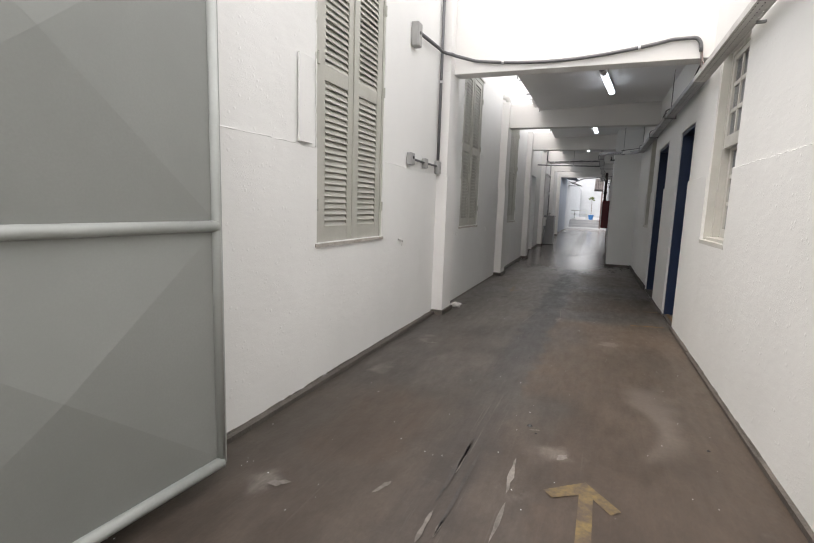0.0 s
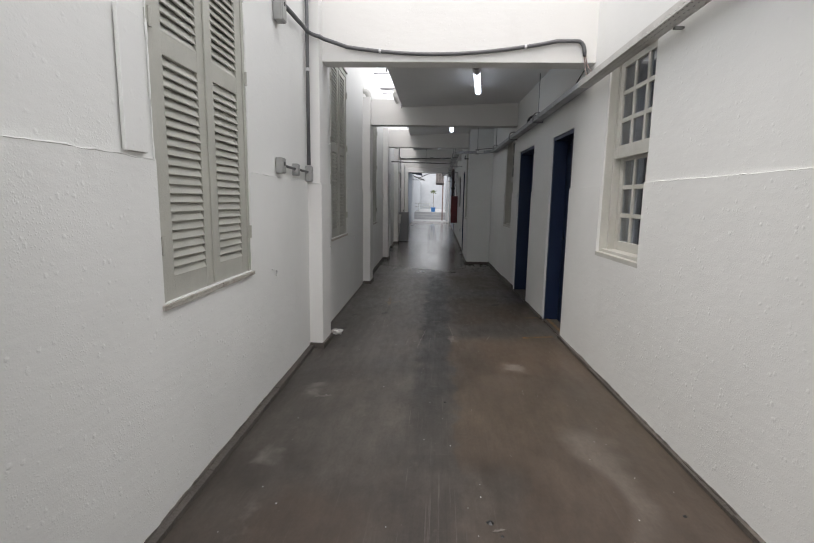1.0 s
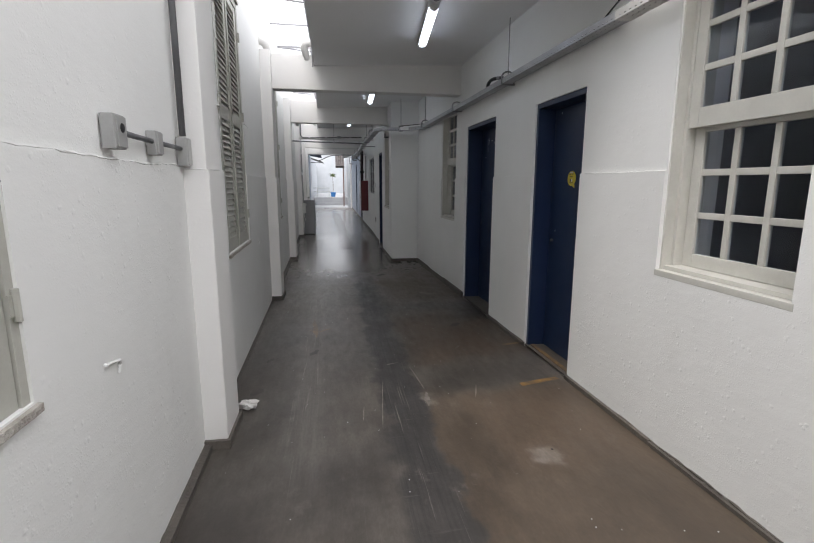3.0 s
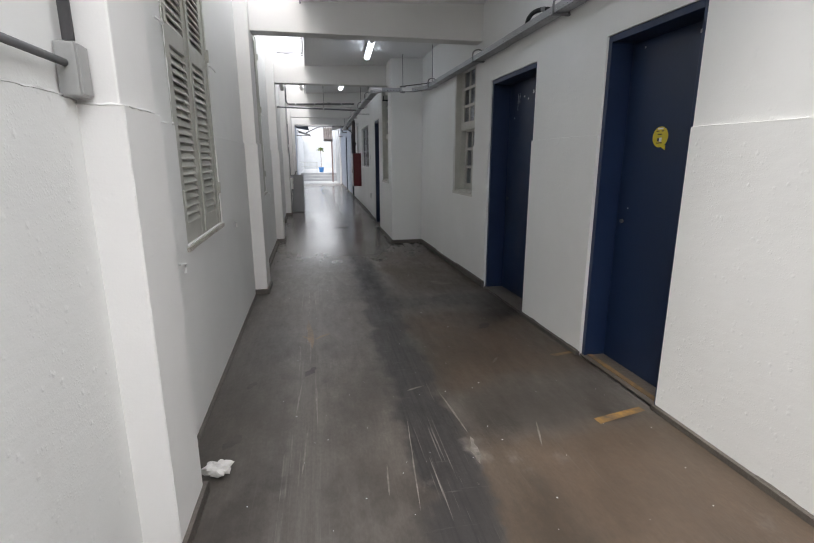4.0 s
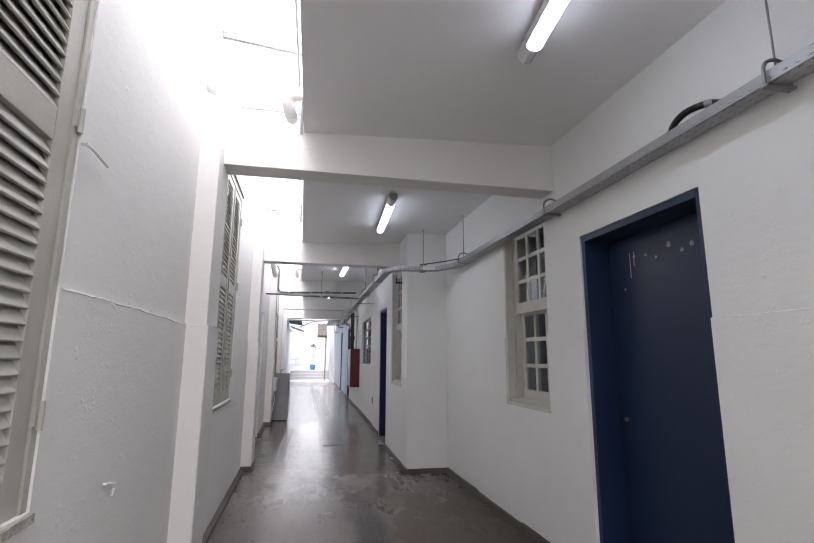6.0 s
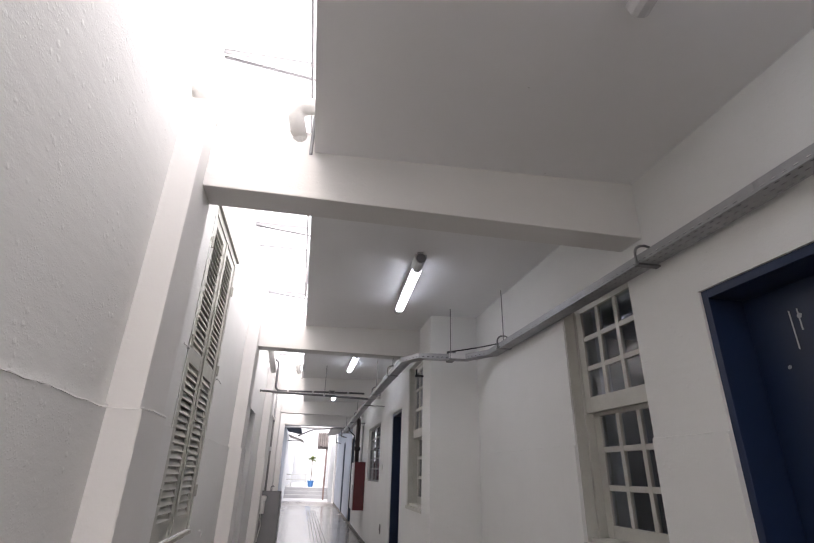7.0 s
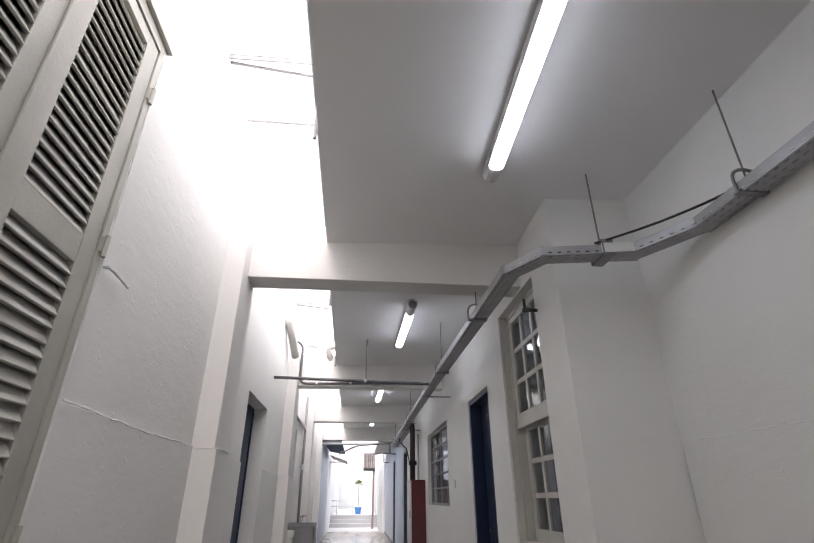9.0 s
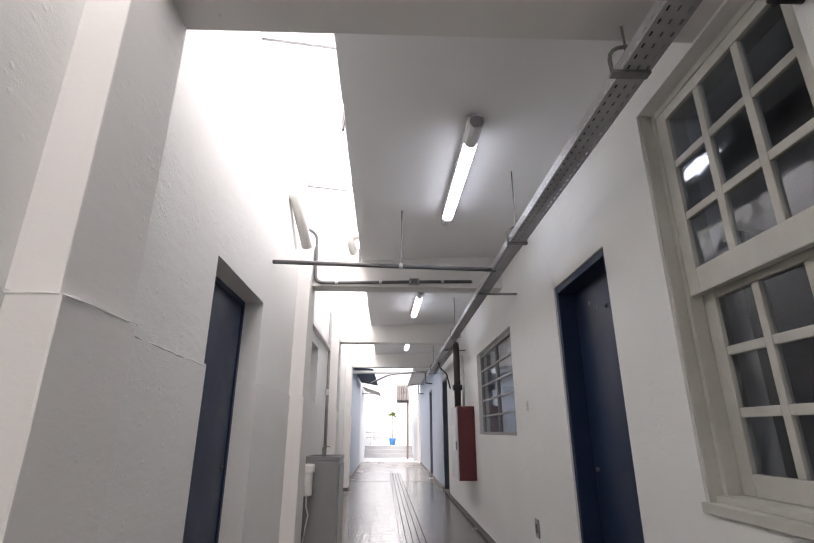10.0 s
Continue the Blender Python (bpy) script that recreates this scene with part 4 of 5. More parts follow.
chips(leaf, ((0.62, 2.00, 0.008), (0.2, 1.99, 0.013), (0.63, 1.05, 0.006)), 0.158)
top, leaf, w, h = door(2, RIGHT, DOORS[1], 0.19, 1, "navy blue flush door in a blue frame, paint chipped near the top", True, lever=False)
chips(leaf, ((0.16, 1.96, 0.016), (0.26, 1.92, 0.018), (0.33, 1.90, 0.014), (0.42, 1.95, 0.02), (0.52, 1.90, 0.012), (0.60, 1.93, 0.014), (0.70, 1.94, 0.012), (0.80, 1.75, 0.010)), 0.188)
for u, l in ((0.735, 0.16), (0.70, 0.09)):
    part("scratch", boxes((0.1875, 0.1885, u, u + 0.006, 1.97 - l, 1.97)), CHIP, leaf, "pale vertical scratch")
top, leaf, w, h = door(3, INNER, DOOR_IN, 0.12, 1, "navy blue flush door in the narrow passage", True, lever=False)
chips(leaf, ((0.2, 1.86, 0.02), (0.3, 1.83, 0.014), (0.14, 1.8, 0.012), (0.42, 1.85, 0.012), (0.52, 1.9, 0.016)), 0.117)
door(4, LEFT, LEFT_DOOR, 0.13, -1, "dark navy door set deep in the white wall", False, lever=False)
door(5, INNER, FAR_DOORS[0], 0.10, 1, "dark grey-blue door and frame along the passage", True, paint=SLATE, frame_paint=SLATE)
door(6, INNER, FAR_DOORS[1], 0.14, 1, "dark grey-blue door set deep in the passage wall", True, paint=SLATE, frame_paint=SLATE)
door(7, LEFT, LEFT_FAR_DOOR, 0.16, -1, "dull blue door set deep in the white wall", False, paint=SLATE)


# ---- tube lamps ----
def lamp(x, y, turn, cap_near):
    top = thing("ceiling_lamp", pose(x, y, slab_z(x) - 0.006, 0, -math.degrees(math.atan(0.04)), turn), "lit tube lamp in a grey plastic batten under the ceiling", "ceiling lamp", "tube lamps")

    def prism(y0, y1, w, d, z):
        bm = bmesh.new()
        sec = [(-w, z), (-w, z - 0.4 * d), (-0.72 * w, z - 0.8 * d), (-0.3 * w, z - d), (0.3 * w, z - d), (0.72 * w, z - 0.8 * d), (w, z - 0.4 * d), (w, z)]
        a, b = [bm.verts.new((p, y0, q)) for p, q in sec], [bm.verts.new((p, y1, q)) for p, q in sec]
        for k in range(len(sec)):
            bm.faces.new((a[k], a[(k + 1) % len(sec)], b[(k + 1) % len(sec)], b[k]))
        bm.faces.new(a[::-1])
        bm.faces.new(b)
        bmesh.ops.recalc_face_normals(bm, faces=bm.faces)
        return bm

    part("diffuser", prism(-0.46, 0.53, 0.037, 0.032, -0.058), TUBE, top, "glowing white diffuser")
    part("housing", boxes((-0.039, 0.039, -0.46, 0.53, -0.0575, -0.012)), CAP, top, "pale grey plastic housing", bevel=0.004)
    part("end_cap", prism(-0.47 - cap_near, -0.461, 0.044, 0.074, -0.02), CAP, top, "grey end cap")
    bm = bmesh.new()
    tube(bm, [(0, -0.478 - cap_near, -0.052), (0, -0.4705 - cap_near, -0.052)], 0.036, 16)
    part("end_plate", bm, CAPD, top, "dark grey round end plate", bevel=0.002)
    part("end_cap", prism(0.531, 0.65, 0.042, 0.060, -0.02), CAP, top, "grey end cap")
    part("batten", boxes((-0.022, 0.022, -0.46 - cap_near, 0.56, -0.0115, 0.006)), CAP, top, "grey mounting batten", bevel=0.003)


for x, y, turn in ((0.0, 7.34, -5.5), (-0.222, 10.77, -2.0), (-0.442, 13.87, 1.2), (-0.555, 17.1, 1.5), (-0.585, 20.0, 1.0)):
    lamp(x, y, turn, 0.17)


# ---- cable tray ----
def tray_run(bm, p, q, w=0.098, h=0.044):
    """A slotted U channel from p to q."""
    p, q = Vector(p), Vector(q)
    d = q - p
    m = Matrix.Translation(p) @ d.to_track_quat("Y", "Z").to_matrix().to_4x4()
    L, t = d.length, 0.0018
    n = max(1, int(L / 0.045))
    for x in (-w / 2, w / 2 - t):
        for z0, z1 in ((0, 0.009), (0.016, h)):
            box(bm, x, x + t, 0, L, z0, z1, m)
        for k in range(n):
            box(bm, x, x + t, L * (k + 0.2) / n, L * (k + 0.8) / n, 0.009, 0.016, m)
    for a, b in ((-w / 2, -0.036), (-0.029, -0.0035), (0.0035, 0.029), (0.036, w / 2)):
        box(bm, a, b, 0, L, -t, 0, m)
    for a, b in ((-0.036, -0.029), (-0.0035, 0.0035), (0.029, 0.036)):
        for k in range(n):
            box(bm, a, b, L * (k + 0.22) / n, L * (k + 0.78) / n, -t, 0, m)
    for x in (-w / 2, w / 2 - 0.008):
        box(bm, x, x + 0.008, 0, L, h, h + t, m)


TZ = 2.35
RUN = [(right_x(2.0) - 0.072, 2.0, TZ + 0.035), (right_x(5.6) - 0.08, 5.6, TZ - 0.005), (right_x(8.3) - 0.08, 8.3, TZ - 0.02), (0.65, 11.10, TZ - 0.008),
       (0.49, 11.40, TZ), (0.06, 11.47, TZ), (-0.06, 11.68, TZ), (-0.085, 14.0, TZ), (-0.06, 21.5, TZ + 0.02)]
tray = thing("cable_tray", pose(0, 0, 0), "slotted galvanised cable tray hung along the wall", "cable tray")
for k, (a, b) in enumerate(zip(RUN, RUN[1:])):
    bm = bmesh.new()
    lap = (Vector(b) - Vector(a)).normalized() * 0.03
    lift = Vector((0, 0, 0.0025 * (k % 2)))
    tray_run(bm, Vector(a) - lap + lift, Vector(b) + lap + lift, 0.098 - 0.004 * (k % 2))
    part("tray_length", bm, TRAYP if a[1] < 5 else TRAY, tray)


for off, rad, mat in ((-0.022, 0.012, BLACK), (0.006, 0.013, PIPE), (0.030, 0.011, BLACK)):
    bm = bmesh.new()
    lay = []
    for k, p in enumerate(RUN):
        q = (Vector(RUN[min(k + 1, len(RUN) - 1)]) - Vector(RUN[max(k - 1, 0)])).normalized()
        lay.append(Vector(p) + q.cross(Vector((0, 0, 1))) * off + Vector((0, 0, 0.0175)))
    tube(bm, lay, rad, 7)
    tagged(linked("tray_cable", bm, mat, smooth=True), "dark sheathed cable lying in the slotted tray", "cable", "tray cables")


def hanger(x, y, z, hung=True):
    if hung:
        bm = bmesh.new()
        tube(bm, [(x, y, z + 0.02), (x, y, slab_z(x) + 0.004)], 0.0045, 6)
        part("rod", bm, STEEL, tray, "thin threaded rod up to the ceiling")
    bm = bmesh.new()
    tube(bm, [(x - 0.058, y, z - 0.012), (x - 0.06, y, z + 0.04), *arc((x - 0.06, y, z + 0.05), (x, y, z + 0.105), (x - 0.058, y, z + 0.10), 4), *arc((x, y, z + 0.105), (x + 0.06, y, z + 0.05), (x + 0.058, y, z + 0.10), 4)[1:], (x + 0.058, y, z - 0.012)], 0.007, 6)
    box(bm, x - 0.064, x + 0.064, y - 0.016, y + 0.016, z - 0.014, z - 0.004)
    part("hanger", bm, STEEL, tray, "curved steel hanger")


for y in (7.31, 8.95):
    hanger(right_x(y) - 0.08, y, TZ - 0.018, y < 8)
strap = (0.315, 0.375)
part("strap", boxes((*strap, 11.37, 11.376, TZ - 0.012, TZ + 0.075), (*strap, 11.50, 11.506, TZ - 0.012, TZ + 0.075), (*strap, 11.376, 11.50, TZ - 0.012, TZ - 0.006), (*strap, 11.376, 11.50, TZ + 0.069, TZ + 0.075)), STEEL, tray, "dark steel strap round the tray", bevel=0.002)
bm = bmesh.new()
tube(bm, [(0.345, 11.44, TZ + 0.07), (0.345, 11.44, slab_z(0.345) + 0.004)], 0.0045, 6)
part("rod", bm, STEEL, tray, "thin threaded rod up to the ceiling")
for x, y in ((0.655, 10.83), (-0.085, 12.36), (-0.085, 13.85), (-0.075, 17.0), (-0.065, 20.4)):
    hanger(x, y, TZ)
for y in (4.2,):
    part("bracket", boxes((right_x(y) - 0.05, right_x(y) + 0.02, y - 0.015, y + 0.015, TZ - 0.016, TZ - 0.004)), STEEL, tray, "steel wall bracket")
for y in (15.0, 18.0, 21.0):
    part("bracket", boxes((-0.14, 0.21, y - 0.015, y + 0.015, TZ - 0.016, TZ - 0.004)), STEEL, tray, "steel wall bracket")
part("joint_plate", boxes((-0.09, 0.09, -0.003, 0.0, 0.002, 0.052)), WHITE, tray, "pale joint plate").matrix_basis = pose(0.40, 11.36, TZ, 0, 0, -9.7)

for pts in ([(0.66, 10.9, TZ + 0.06), (0.55, 11.2, TZ + 0.075), (0.30, 11.41, TZ + 0.07)], [(right_x(5.7) - 0.12, 5.75, TZ + 0.04), (right_x(5.7) - 0.10, 5.66, TZ + 0.1), (right_x(5.6) - 0.10, 5.58, TZ + 0.12)]):
    bm = bmesh.new()
    tube(bm, arc(pts[0], pts[2], pts[1], 10), 0.006, 6)
    tagged(linked("cable", bm, BLACK, smooth=True), "loose black cable lying over the cable tray", "cable")
y = 7.66
xr = right_x(y)
bend = thing("flexible_conduit", pose(xr, y, TZ), "black corrugated conduit bending from wall into tray", "conduit")
bm = bmesh.new()
line = [*arc((-0.10, 0.16, 0.03), (-0.085, 0.06, 0.098), (-0.10, 0.13, 0.09), 14), *arc((-0.085, 0.06, 0.098), (0.01, -0.035, 0.095), (-0.06, -0.03, 0.105), 14)[1:]]
tube(bm, line, 0.014, 10)
for p, q in zip(line[1:], line[2:]):
    p, q = Vector(p), Vector(q)
    tube(bm, [p.lerp(q, 0.25), p.lerp(q, 0.7)], 0.0165, 10)
part("hose", bm, BLACK, bend, smooth=True)
bm = bmesh.new()
tube(bm, line[-9:-5], 0.0175, 10)
part("sleeve", bm, PIPEL, bend, "grey sleeve near the wall", smooth=True)


bm = bmesh.new()
tube(bm, [(0.21, 12.02, 2.29), (0.11, 12.02, 2.29)], 0.011, 8)
tube(bm, [(0.125, 12.02, 2.275), (0.125, 12.02, 2.36)], 0.009, 8)
tagged(linked("wall_stub", bm, BLACK, smooth=True), "short black pipe bracket under the cable tray", "bracket")


# ---- conduits and boxes by the first beam ----
def switch_box(u, z, w, h, d, hole):
    top = thing("junction_box", LEFT @ pose(0.004, u, z), "grey plastic junction box on the white wall", "junction box", "junction boxes")
    part("body", boxes((0, d, -w / 2, w / 2, -h / 2, h / 2)), BOX, top, bevel=0.006)
    part("lid", boxes((d, d + 0.006, -w / 2 + 0.006, w / 2 - 0.006, -h / 2 + 0.006, h / 2 - 0.006)), BOX, top, bevel=0.002)
    if hole:
        bm = bmesh.new()
        tube(bm, [(d + 0.004, 0, 0.012), (d + 0.009, 0, 0.012)], 0.015, 12)
        part("socket", bm, BLACK, top, "dark round outlet")


switch_box(4.68, 1.60, 0.085, 0.11, 0.045, True)
switch_box(5.07, 1.595, 0.07, 0.095, 0.04, False)
switch_box(5.46, 1.585, 0.07, 0.135, 0.05, False)
switch_box(4.71, 2.67, 0.10, 0.20, 0.06, True)


def conduit(name, pts, r, mat, label, clips=(), m=None):
    top = thing(name, m if m is not None else pose(0, 0, 0), label, "conduit")
    bm = bmesh.new()
    tube(bm, pts, r, 10)
    part("pipe", bm, mat, top, smooth=True)
    for a, b in clips:
        bm = bmesh.new()
        tube(bm, [a, b], r * 1.35, 10)
        part("clip", bm, CAP, top, "pale saddle clip")
    return top


conduit("conduit", [(0.026, 4.71, 1.605), (0.026, 5.04, 1.60)], 0.010, PIPE, "short grey conduit between two wall boxes", (), LEFT)
conduit("conduit", [(0.026, 5.10, 1.60), (0.026, 5.43, 1.60)], 0.010, PIPE, "short grey conduit between two wall boxes", (), LEFT)
conduit("conduit", [(0.030, 5.46, 1.66), (0.030, 5.46, 3.4)], 0.015, PIPE, "dark grey conduit rising up the white wall", [((0.030, 5.46, 2.44), (0.030, 5.46, 2.465))], LEFT)
x1, yb = left_x(5.5), BEAMS[0] - 0.022
sag = [(x1 + 0.07 + (2.20) * k / 16, yb, 2.72 - 0.105 * math.sin(math.pi * min(1, k / 15)) ** 0.9 - 0.01 * k / 16) for k in range(17)]
end = sag[-1]
pts = [(x1 + 0.06, 4.76, 2.70), (x1 + 0.05, 5.30, 2.735), *arc((x1 + 0.05, 5.36, 2.735), (x1 + 0.13, 5.475, 2.72), (x1 + 0.05, 5.47, 2.735), 5), (x1 + 0.155, 5.52, 2.715), *sag[2:], *arc((end[0] + 0.02, yb, end[2]), (end[0] + 0.09, yb, end[2] - 0.12), (end[0] + 0.09, yb, end[2]), 6)]
conduit("conduit", pts, 0.016, PIPE, "dark grey conduit sagging across the face of the beam", [((sag[4][0], yb, sag[4][2]), (sag[4][0] + 0.02, yb, sag[4][2])), ((sag[13][0], yb, sag[13][2]), (sag[13][0] + 0.02, yb, sag[13][2]))])
bm = bmesh.new()
tube(bm, arc((end[0] + 0.09, yb, end[2] - 0.12), (right_x(5.5) - 0.10, 5.45, TZ + 0.03), (end[0] + 0.10, yb - 0.02, TZ + 0.06), 8), 0.004, 6)
tube(bm, arc((end[0] + 0.10, yb, end[2] - 0.12), (right_x(5.3) - 0.09, 5.3, TZ + 0.03), (end[0] + 0.10, yb - 0.06, TZ + 0.10), 8), 0.004, 6)
tagged(linked("loose_wires", bm, BRICK, smooth=True), "thin reddish wires dropping from conduit into tray", "wire")

# ---- pipes in front of the fourth beam ----
xl = left_x(14.4)
conduit("conduit", [(xl - 0.02, 14.40, 2.40), (-0.10, 14.42, 2.36)], 0.016, PIPE, "grey conduit across the passage under the ceiling", [((-0.82, 14.41, 2.379), (-0.79, 14.41, 2.378))])
bm = bmesh.new()
tube(bm, [(-0.80, 14.41, 2.37), (-0.80, 14.41, slab_z(-0.8) + 0.002)], 0.004, 6)
box(bm, -0.806, -0.794, 14.404, 14.416, 2.76, slab_z(-0.8) + 0.002)
tagged(linked("support_rod", bm, STEEL), "thin steel rod holding the cross conduit", "rod")
yb = BEAMS[3] - 0.022
xs = left_x(yb)
conduit("conduit", [(xs, yb - 0.25, 3.0), *arc((xs + 0.06, yb - 0.12, 3.08), (xs + 0.145, yb - 0.01, 3.0), (xs + 0.145, yb - 0.02, 3.09), 5), *arc((xs + 0.145, yb, 2.66), (xs + 0.235, yb, 2.575), (xs + 0.145, yb, 2.575), 5), (-0.10, yb, 2.60)], 0.016, PIPE, "grey conduit running down and along the beam",
        [((xs + 0.34, yb, 2.577), (xs + 0.37, yb, 2.577)), ((-1.0, yb, 2.584), (-0.97, yb, 2.584)), ((-0.4, yb, 2.594), (-0.37, yb, 2.594))])
junction = thing("junction_box", pose(-0.66, yb, 2.592), "small grey conduit box on the beam", "junction box", "junction boxes")
part("body", boxes((-0.05, 0.05, -0.03, 0.02, -0.028, 0.028)), BOX, junction, bevel=0.005)
part("lid", boxes((-0.03, 0.03, -0.035, -0.03, -0.02, 0.02)), PIPE, junction)
# riser from the grey cabinet up to the beam and ledge pipe by the far window
xs = left_x(17.95) + 0.03
conduit("conduit", [(xs + 0.01, 17.95, 0.7), (xs, 17.95, 2.88)], 0.02, PIPEL, "grey conduit rising behind the metal cabinet", [((xs, 17.95, 1.7), (xs, 17.95, 1.78))])

# ---- white drain pipes over the beams ----
def drain(pts, r=0.05):
    top = thing("drain_pipe", pose(0, 0, 0), "white plastic drain pipe elbow above the beam", "drain pipe", "drain pipes")
    bm = bmesh.new()
    tube(bm, pts, r, 14)
    part("pipe", bm, PVC, top, smooth=True)
    for a, b in ((pts[0], pts[1]), (pts[-2], pts[-1])):
        a, b = Vector(a), Vector(b)
        d = (b - a).normalized()
        bm = bmesh.new()
        e = a if a == Vector(pts[0]) else b - d * 0.05
        tube(bm, [e, e + d * 0.05], r * 1.14, 14)
        part("collar", bm, PVC, top)


for yb in (BEAMS[1], BEAMS[3]):
    xw, xe = left_x(yb), slab_edge(yb)
    if yb < 12:
        drain([(xw - 0.04, yb - 0.07, 3.06), (xw + 0.0, yb - 0.06, 3.055), *arc((xw + 0.01, yb - 0.06, 3.05), (xw + 0.08, yb - 0.01, 2.98), (xw + 0.075, yb - 0.04, 3.045), 5), (xw + 0.10, yb + 0.05, 2.88)], 0.042)
    drain([(xe + 0.10, yb - 0.06, 3.06), (xe - 0.04, yb - 0.06, 3.055), *arc((xe - 0.05, yb - 0.06, 3.05), (xe - 0.11, yb - 0.03, 2.99), (xe - 0.11, yb - 0.05, 3.05), 5), (xe - 0.075, yb + 0.05, 2.88)], 0.042)
xw = left_x(15.0)
bm = bmesh.new()
tube(bm, [(xw - 0.03, 14.72, 3.15), (xw + 0.05, 14.75, 3.13), (xw + 0.085, 15.25, 2.86)], 0.05, 14)
tagged(linked("wall_drain", bm, PVC, smooth=True), "white plastic drain pipe slanting down the wall", "drain pipe")

# ---- light steel framing over the open strip ----
frame_top = thing("roof_frame", pose(0, 0, 0), "pale steel bars bridging the open strip of sky", "steel frame")
for y, thin in ((6.9, 0), (8.0, 1), (9.29, 0), (10.38, 1), (11.5, 0), (12.05, 1), (13.53, 0), (15.5, 0), (17.5, 0), (19.5, 1), (21.2, 0)):
    bm = bmesh.new()
    xw, xe = left_x(y), slab_edge(y)
    if thin:
        tube(bm, [(xw - 0.03, y, 3.66), (xe - 0.01, y, 3.655)], 0.010, 6)
    else:
        box(bm, xw - 0.03, xe - 0.01, y, y + 0.035, 3.66, 3.665)
        box(bm, xw - 0.03, xe - 0.01, y, y + 0.004, 3.63, 3.665)
        tube(bm, [(xw - 0.01, y + 0.05, 3.65), (xe - 0.01, y + 0.09, 3.61)], 0.011, 6)
    part("cross_bar", bm, CAPD, frame_top)
for off, z in ((0.012, 3.64), (0.04, 3.10)):
    bm = bmesh.new()
    tube(bm, [(slab_edge(y) - off, y, z) for y in (5.85, 9.0, 12.0, 15.5, 21.7)], 0.008, 6)
    part("rail", bm, CAPD, frame_top)
for k in range(7):
    bm = bmesh.new()
    y = 6.9 + 2.15 * k
    tube(bm, [(slab_edge(y) - 0.018, y, 2.80), (slab_edge(y) - 0.018, y, 3.66)], 0.010, 6)
    part("upright", bm, CAPD, frame_top)


# ---- entrance gate leaf, folded back by the wall ----
gate = thing("gate_leaf", pose(-1.302, 2.06, 0, 0, 0, -3.2), "grey enamelled sheet steel gate leaf with cross-creased panels, standing open", "gate")
GW = 1.22
for z0, z1 in ((0.10, 1.06), (1.10, 2.14)):
    bm = bmesh.new()
    zc, yc = (z0 + z1) / 2, -GW / 2
    c = bm.verts.new((0.048, yc, zc))
    rim = [bm.verts.new(p) for p in ((0, -GW, z0), (0, 0, z0), (0, 0, z1), (0, -GW, z1))]
    for k in range(4):
        bm.faces.new((rim[k], rim[(k + 1) % 4], c))
    bmesh.ops.recalc_face_normals(bm, faces=bm.faces)
    bmesh.ops.solidify(bm, geom=list(bm.faces), thickness=0.002)
    part("panel", bm, GATE, gate, "grey sheet panel pressed into a shallow cross")
for z, r in ((0.085, 0.024), (1.08, 0.022), (2.16, 0.022)):
    bm = bmesh.new()
    tube(bm, [(0.006, -GW, z), (0.006, 0, z)], r, 12)
    part("rail", bm, RAILP, gate, "pale grey steel tube", smooth=True)
for y in (-GW, 0.0):
    bm = bmesh.new()
    tube(bm, [(0.002, y, 0.065), (0.002, y, 2.18)], 0.020, 12)
    part("stile", bm, RAILP, gate, "pale grey steel tube", smooth=True)
part("edge_strip", boxes((-0.012, 0.006, 0.012, 0.030, 0.07, 2.16)), RAILP, gate, bevel=0.002)
for z in (0.35, 1.85):
    bm = bmesh.new()
    tube(bm, [(0.0, -GW - 0.03, z), (0.0, -GW - 0.03, z + 0.10)], 0.016, 8)
    part("hinge", bm, STEEL, gate)
structure("gate_post", boxes((left_x(0.6) - 0.02, -1.36, 0.55, 0.80, -0.05, 2.6)), WALL, "white rendered gate post against the wall", "post", bevel=0.006)

# ---- plaster patch and iron hooks on the wall ----
tagged(linked("plaster_patch", boxes((0.006, 0.022, 2.95, 3.085, 1.53, 2.02)), WALL, bevel=0.004), "slightly raised white plaster patch beside the shutter", "plaster patch").matrix_world = LEFT


def hook(u, z):
    bm = bmesh.new()
    tube(bm, [(-0.005, u, z), (0.018, u + 0.005, z - 0.002), (0.021, u + 0.085, z - 0.016), (0.016, u + 0.098, z - 0.035), (0.017, u + 0.082, z - 0.06)], 0.0048, 6)
    ob = tagged(linked("wall_hook", bm, WALL), "bent iron hook painted white with the wall", "hook", "wall hooks")
    ob.matrix_world = LEFT


for u, z in ((4.47, 0.885), (7.93, 0.885), (11.25, 0.885), (6.28, 0.885)):
    hook(u, z)


def socket_plate(m, label):
    top = thing("wall_outlet", m, label, "outlet", "wall plates")
    part("plate", boxes((-0.010, 0.0, -0.04, 0.04, -0.06, 0.06)), PIPEL, top, bevel=0.003)
    part("insert", boxes((-0.013, -0.010, -0.018, 0.018, -0.03, 0.03)), BLACK, top)


socket_plate(pose(0.198, 14.9, 0.56), "small dark outlet plate low on the wall")
tagged(linked("wall_plug", boxes((0.188, 0.20, 14.9, 14.93, 1.37, 1.45)), PVC, bevel=0.003), "small pale plastic clip on the white wall", "wall clip")

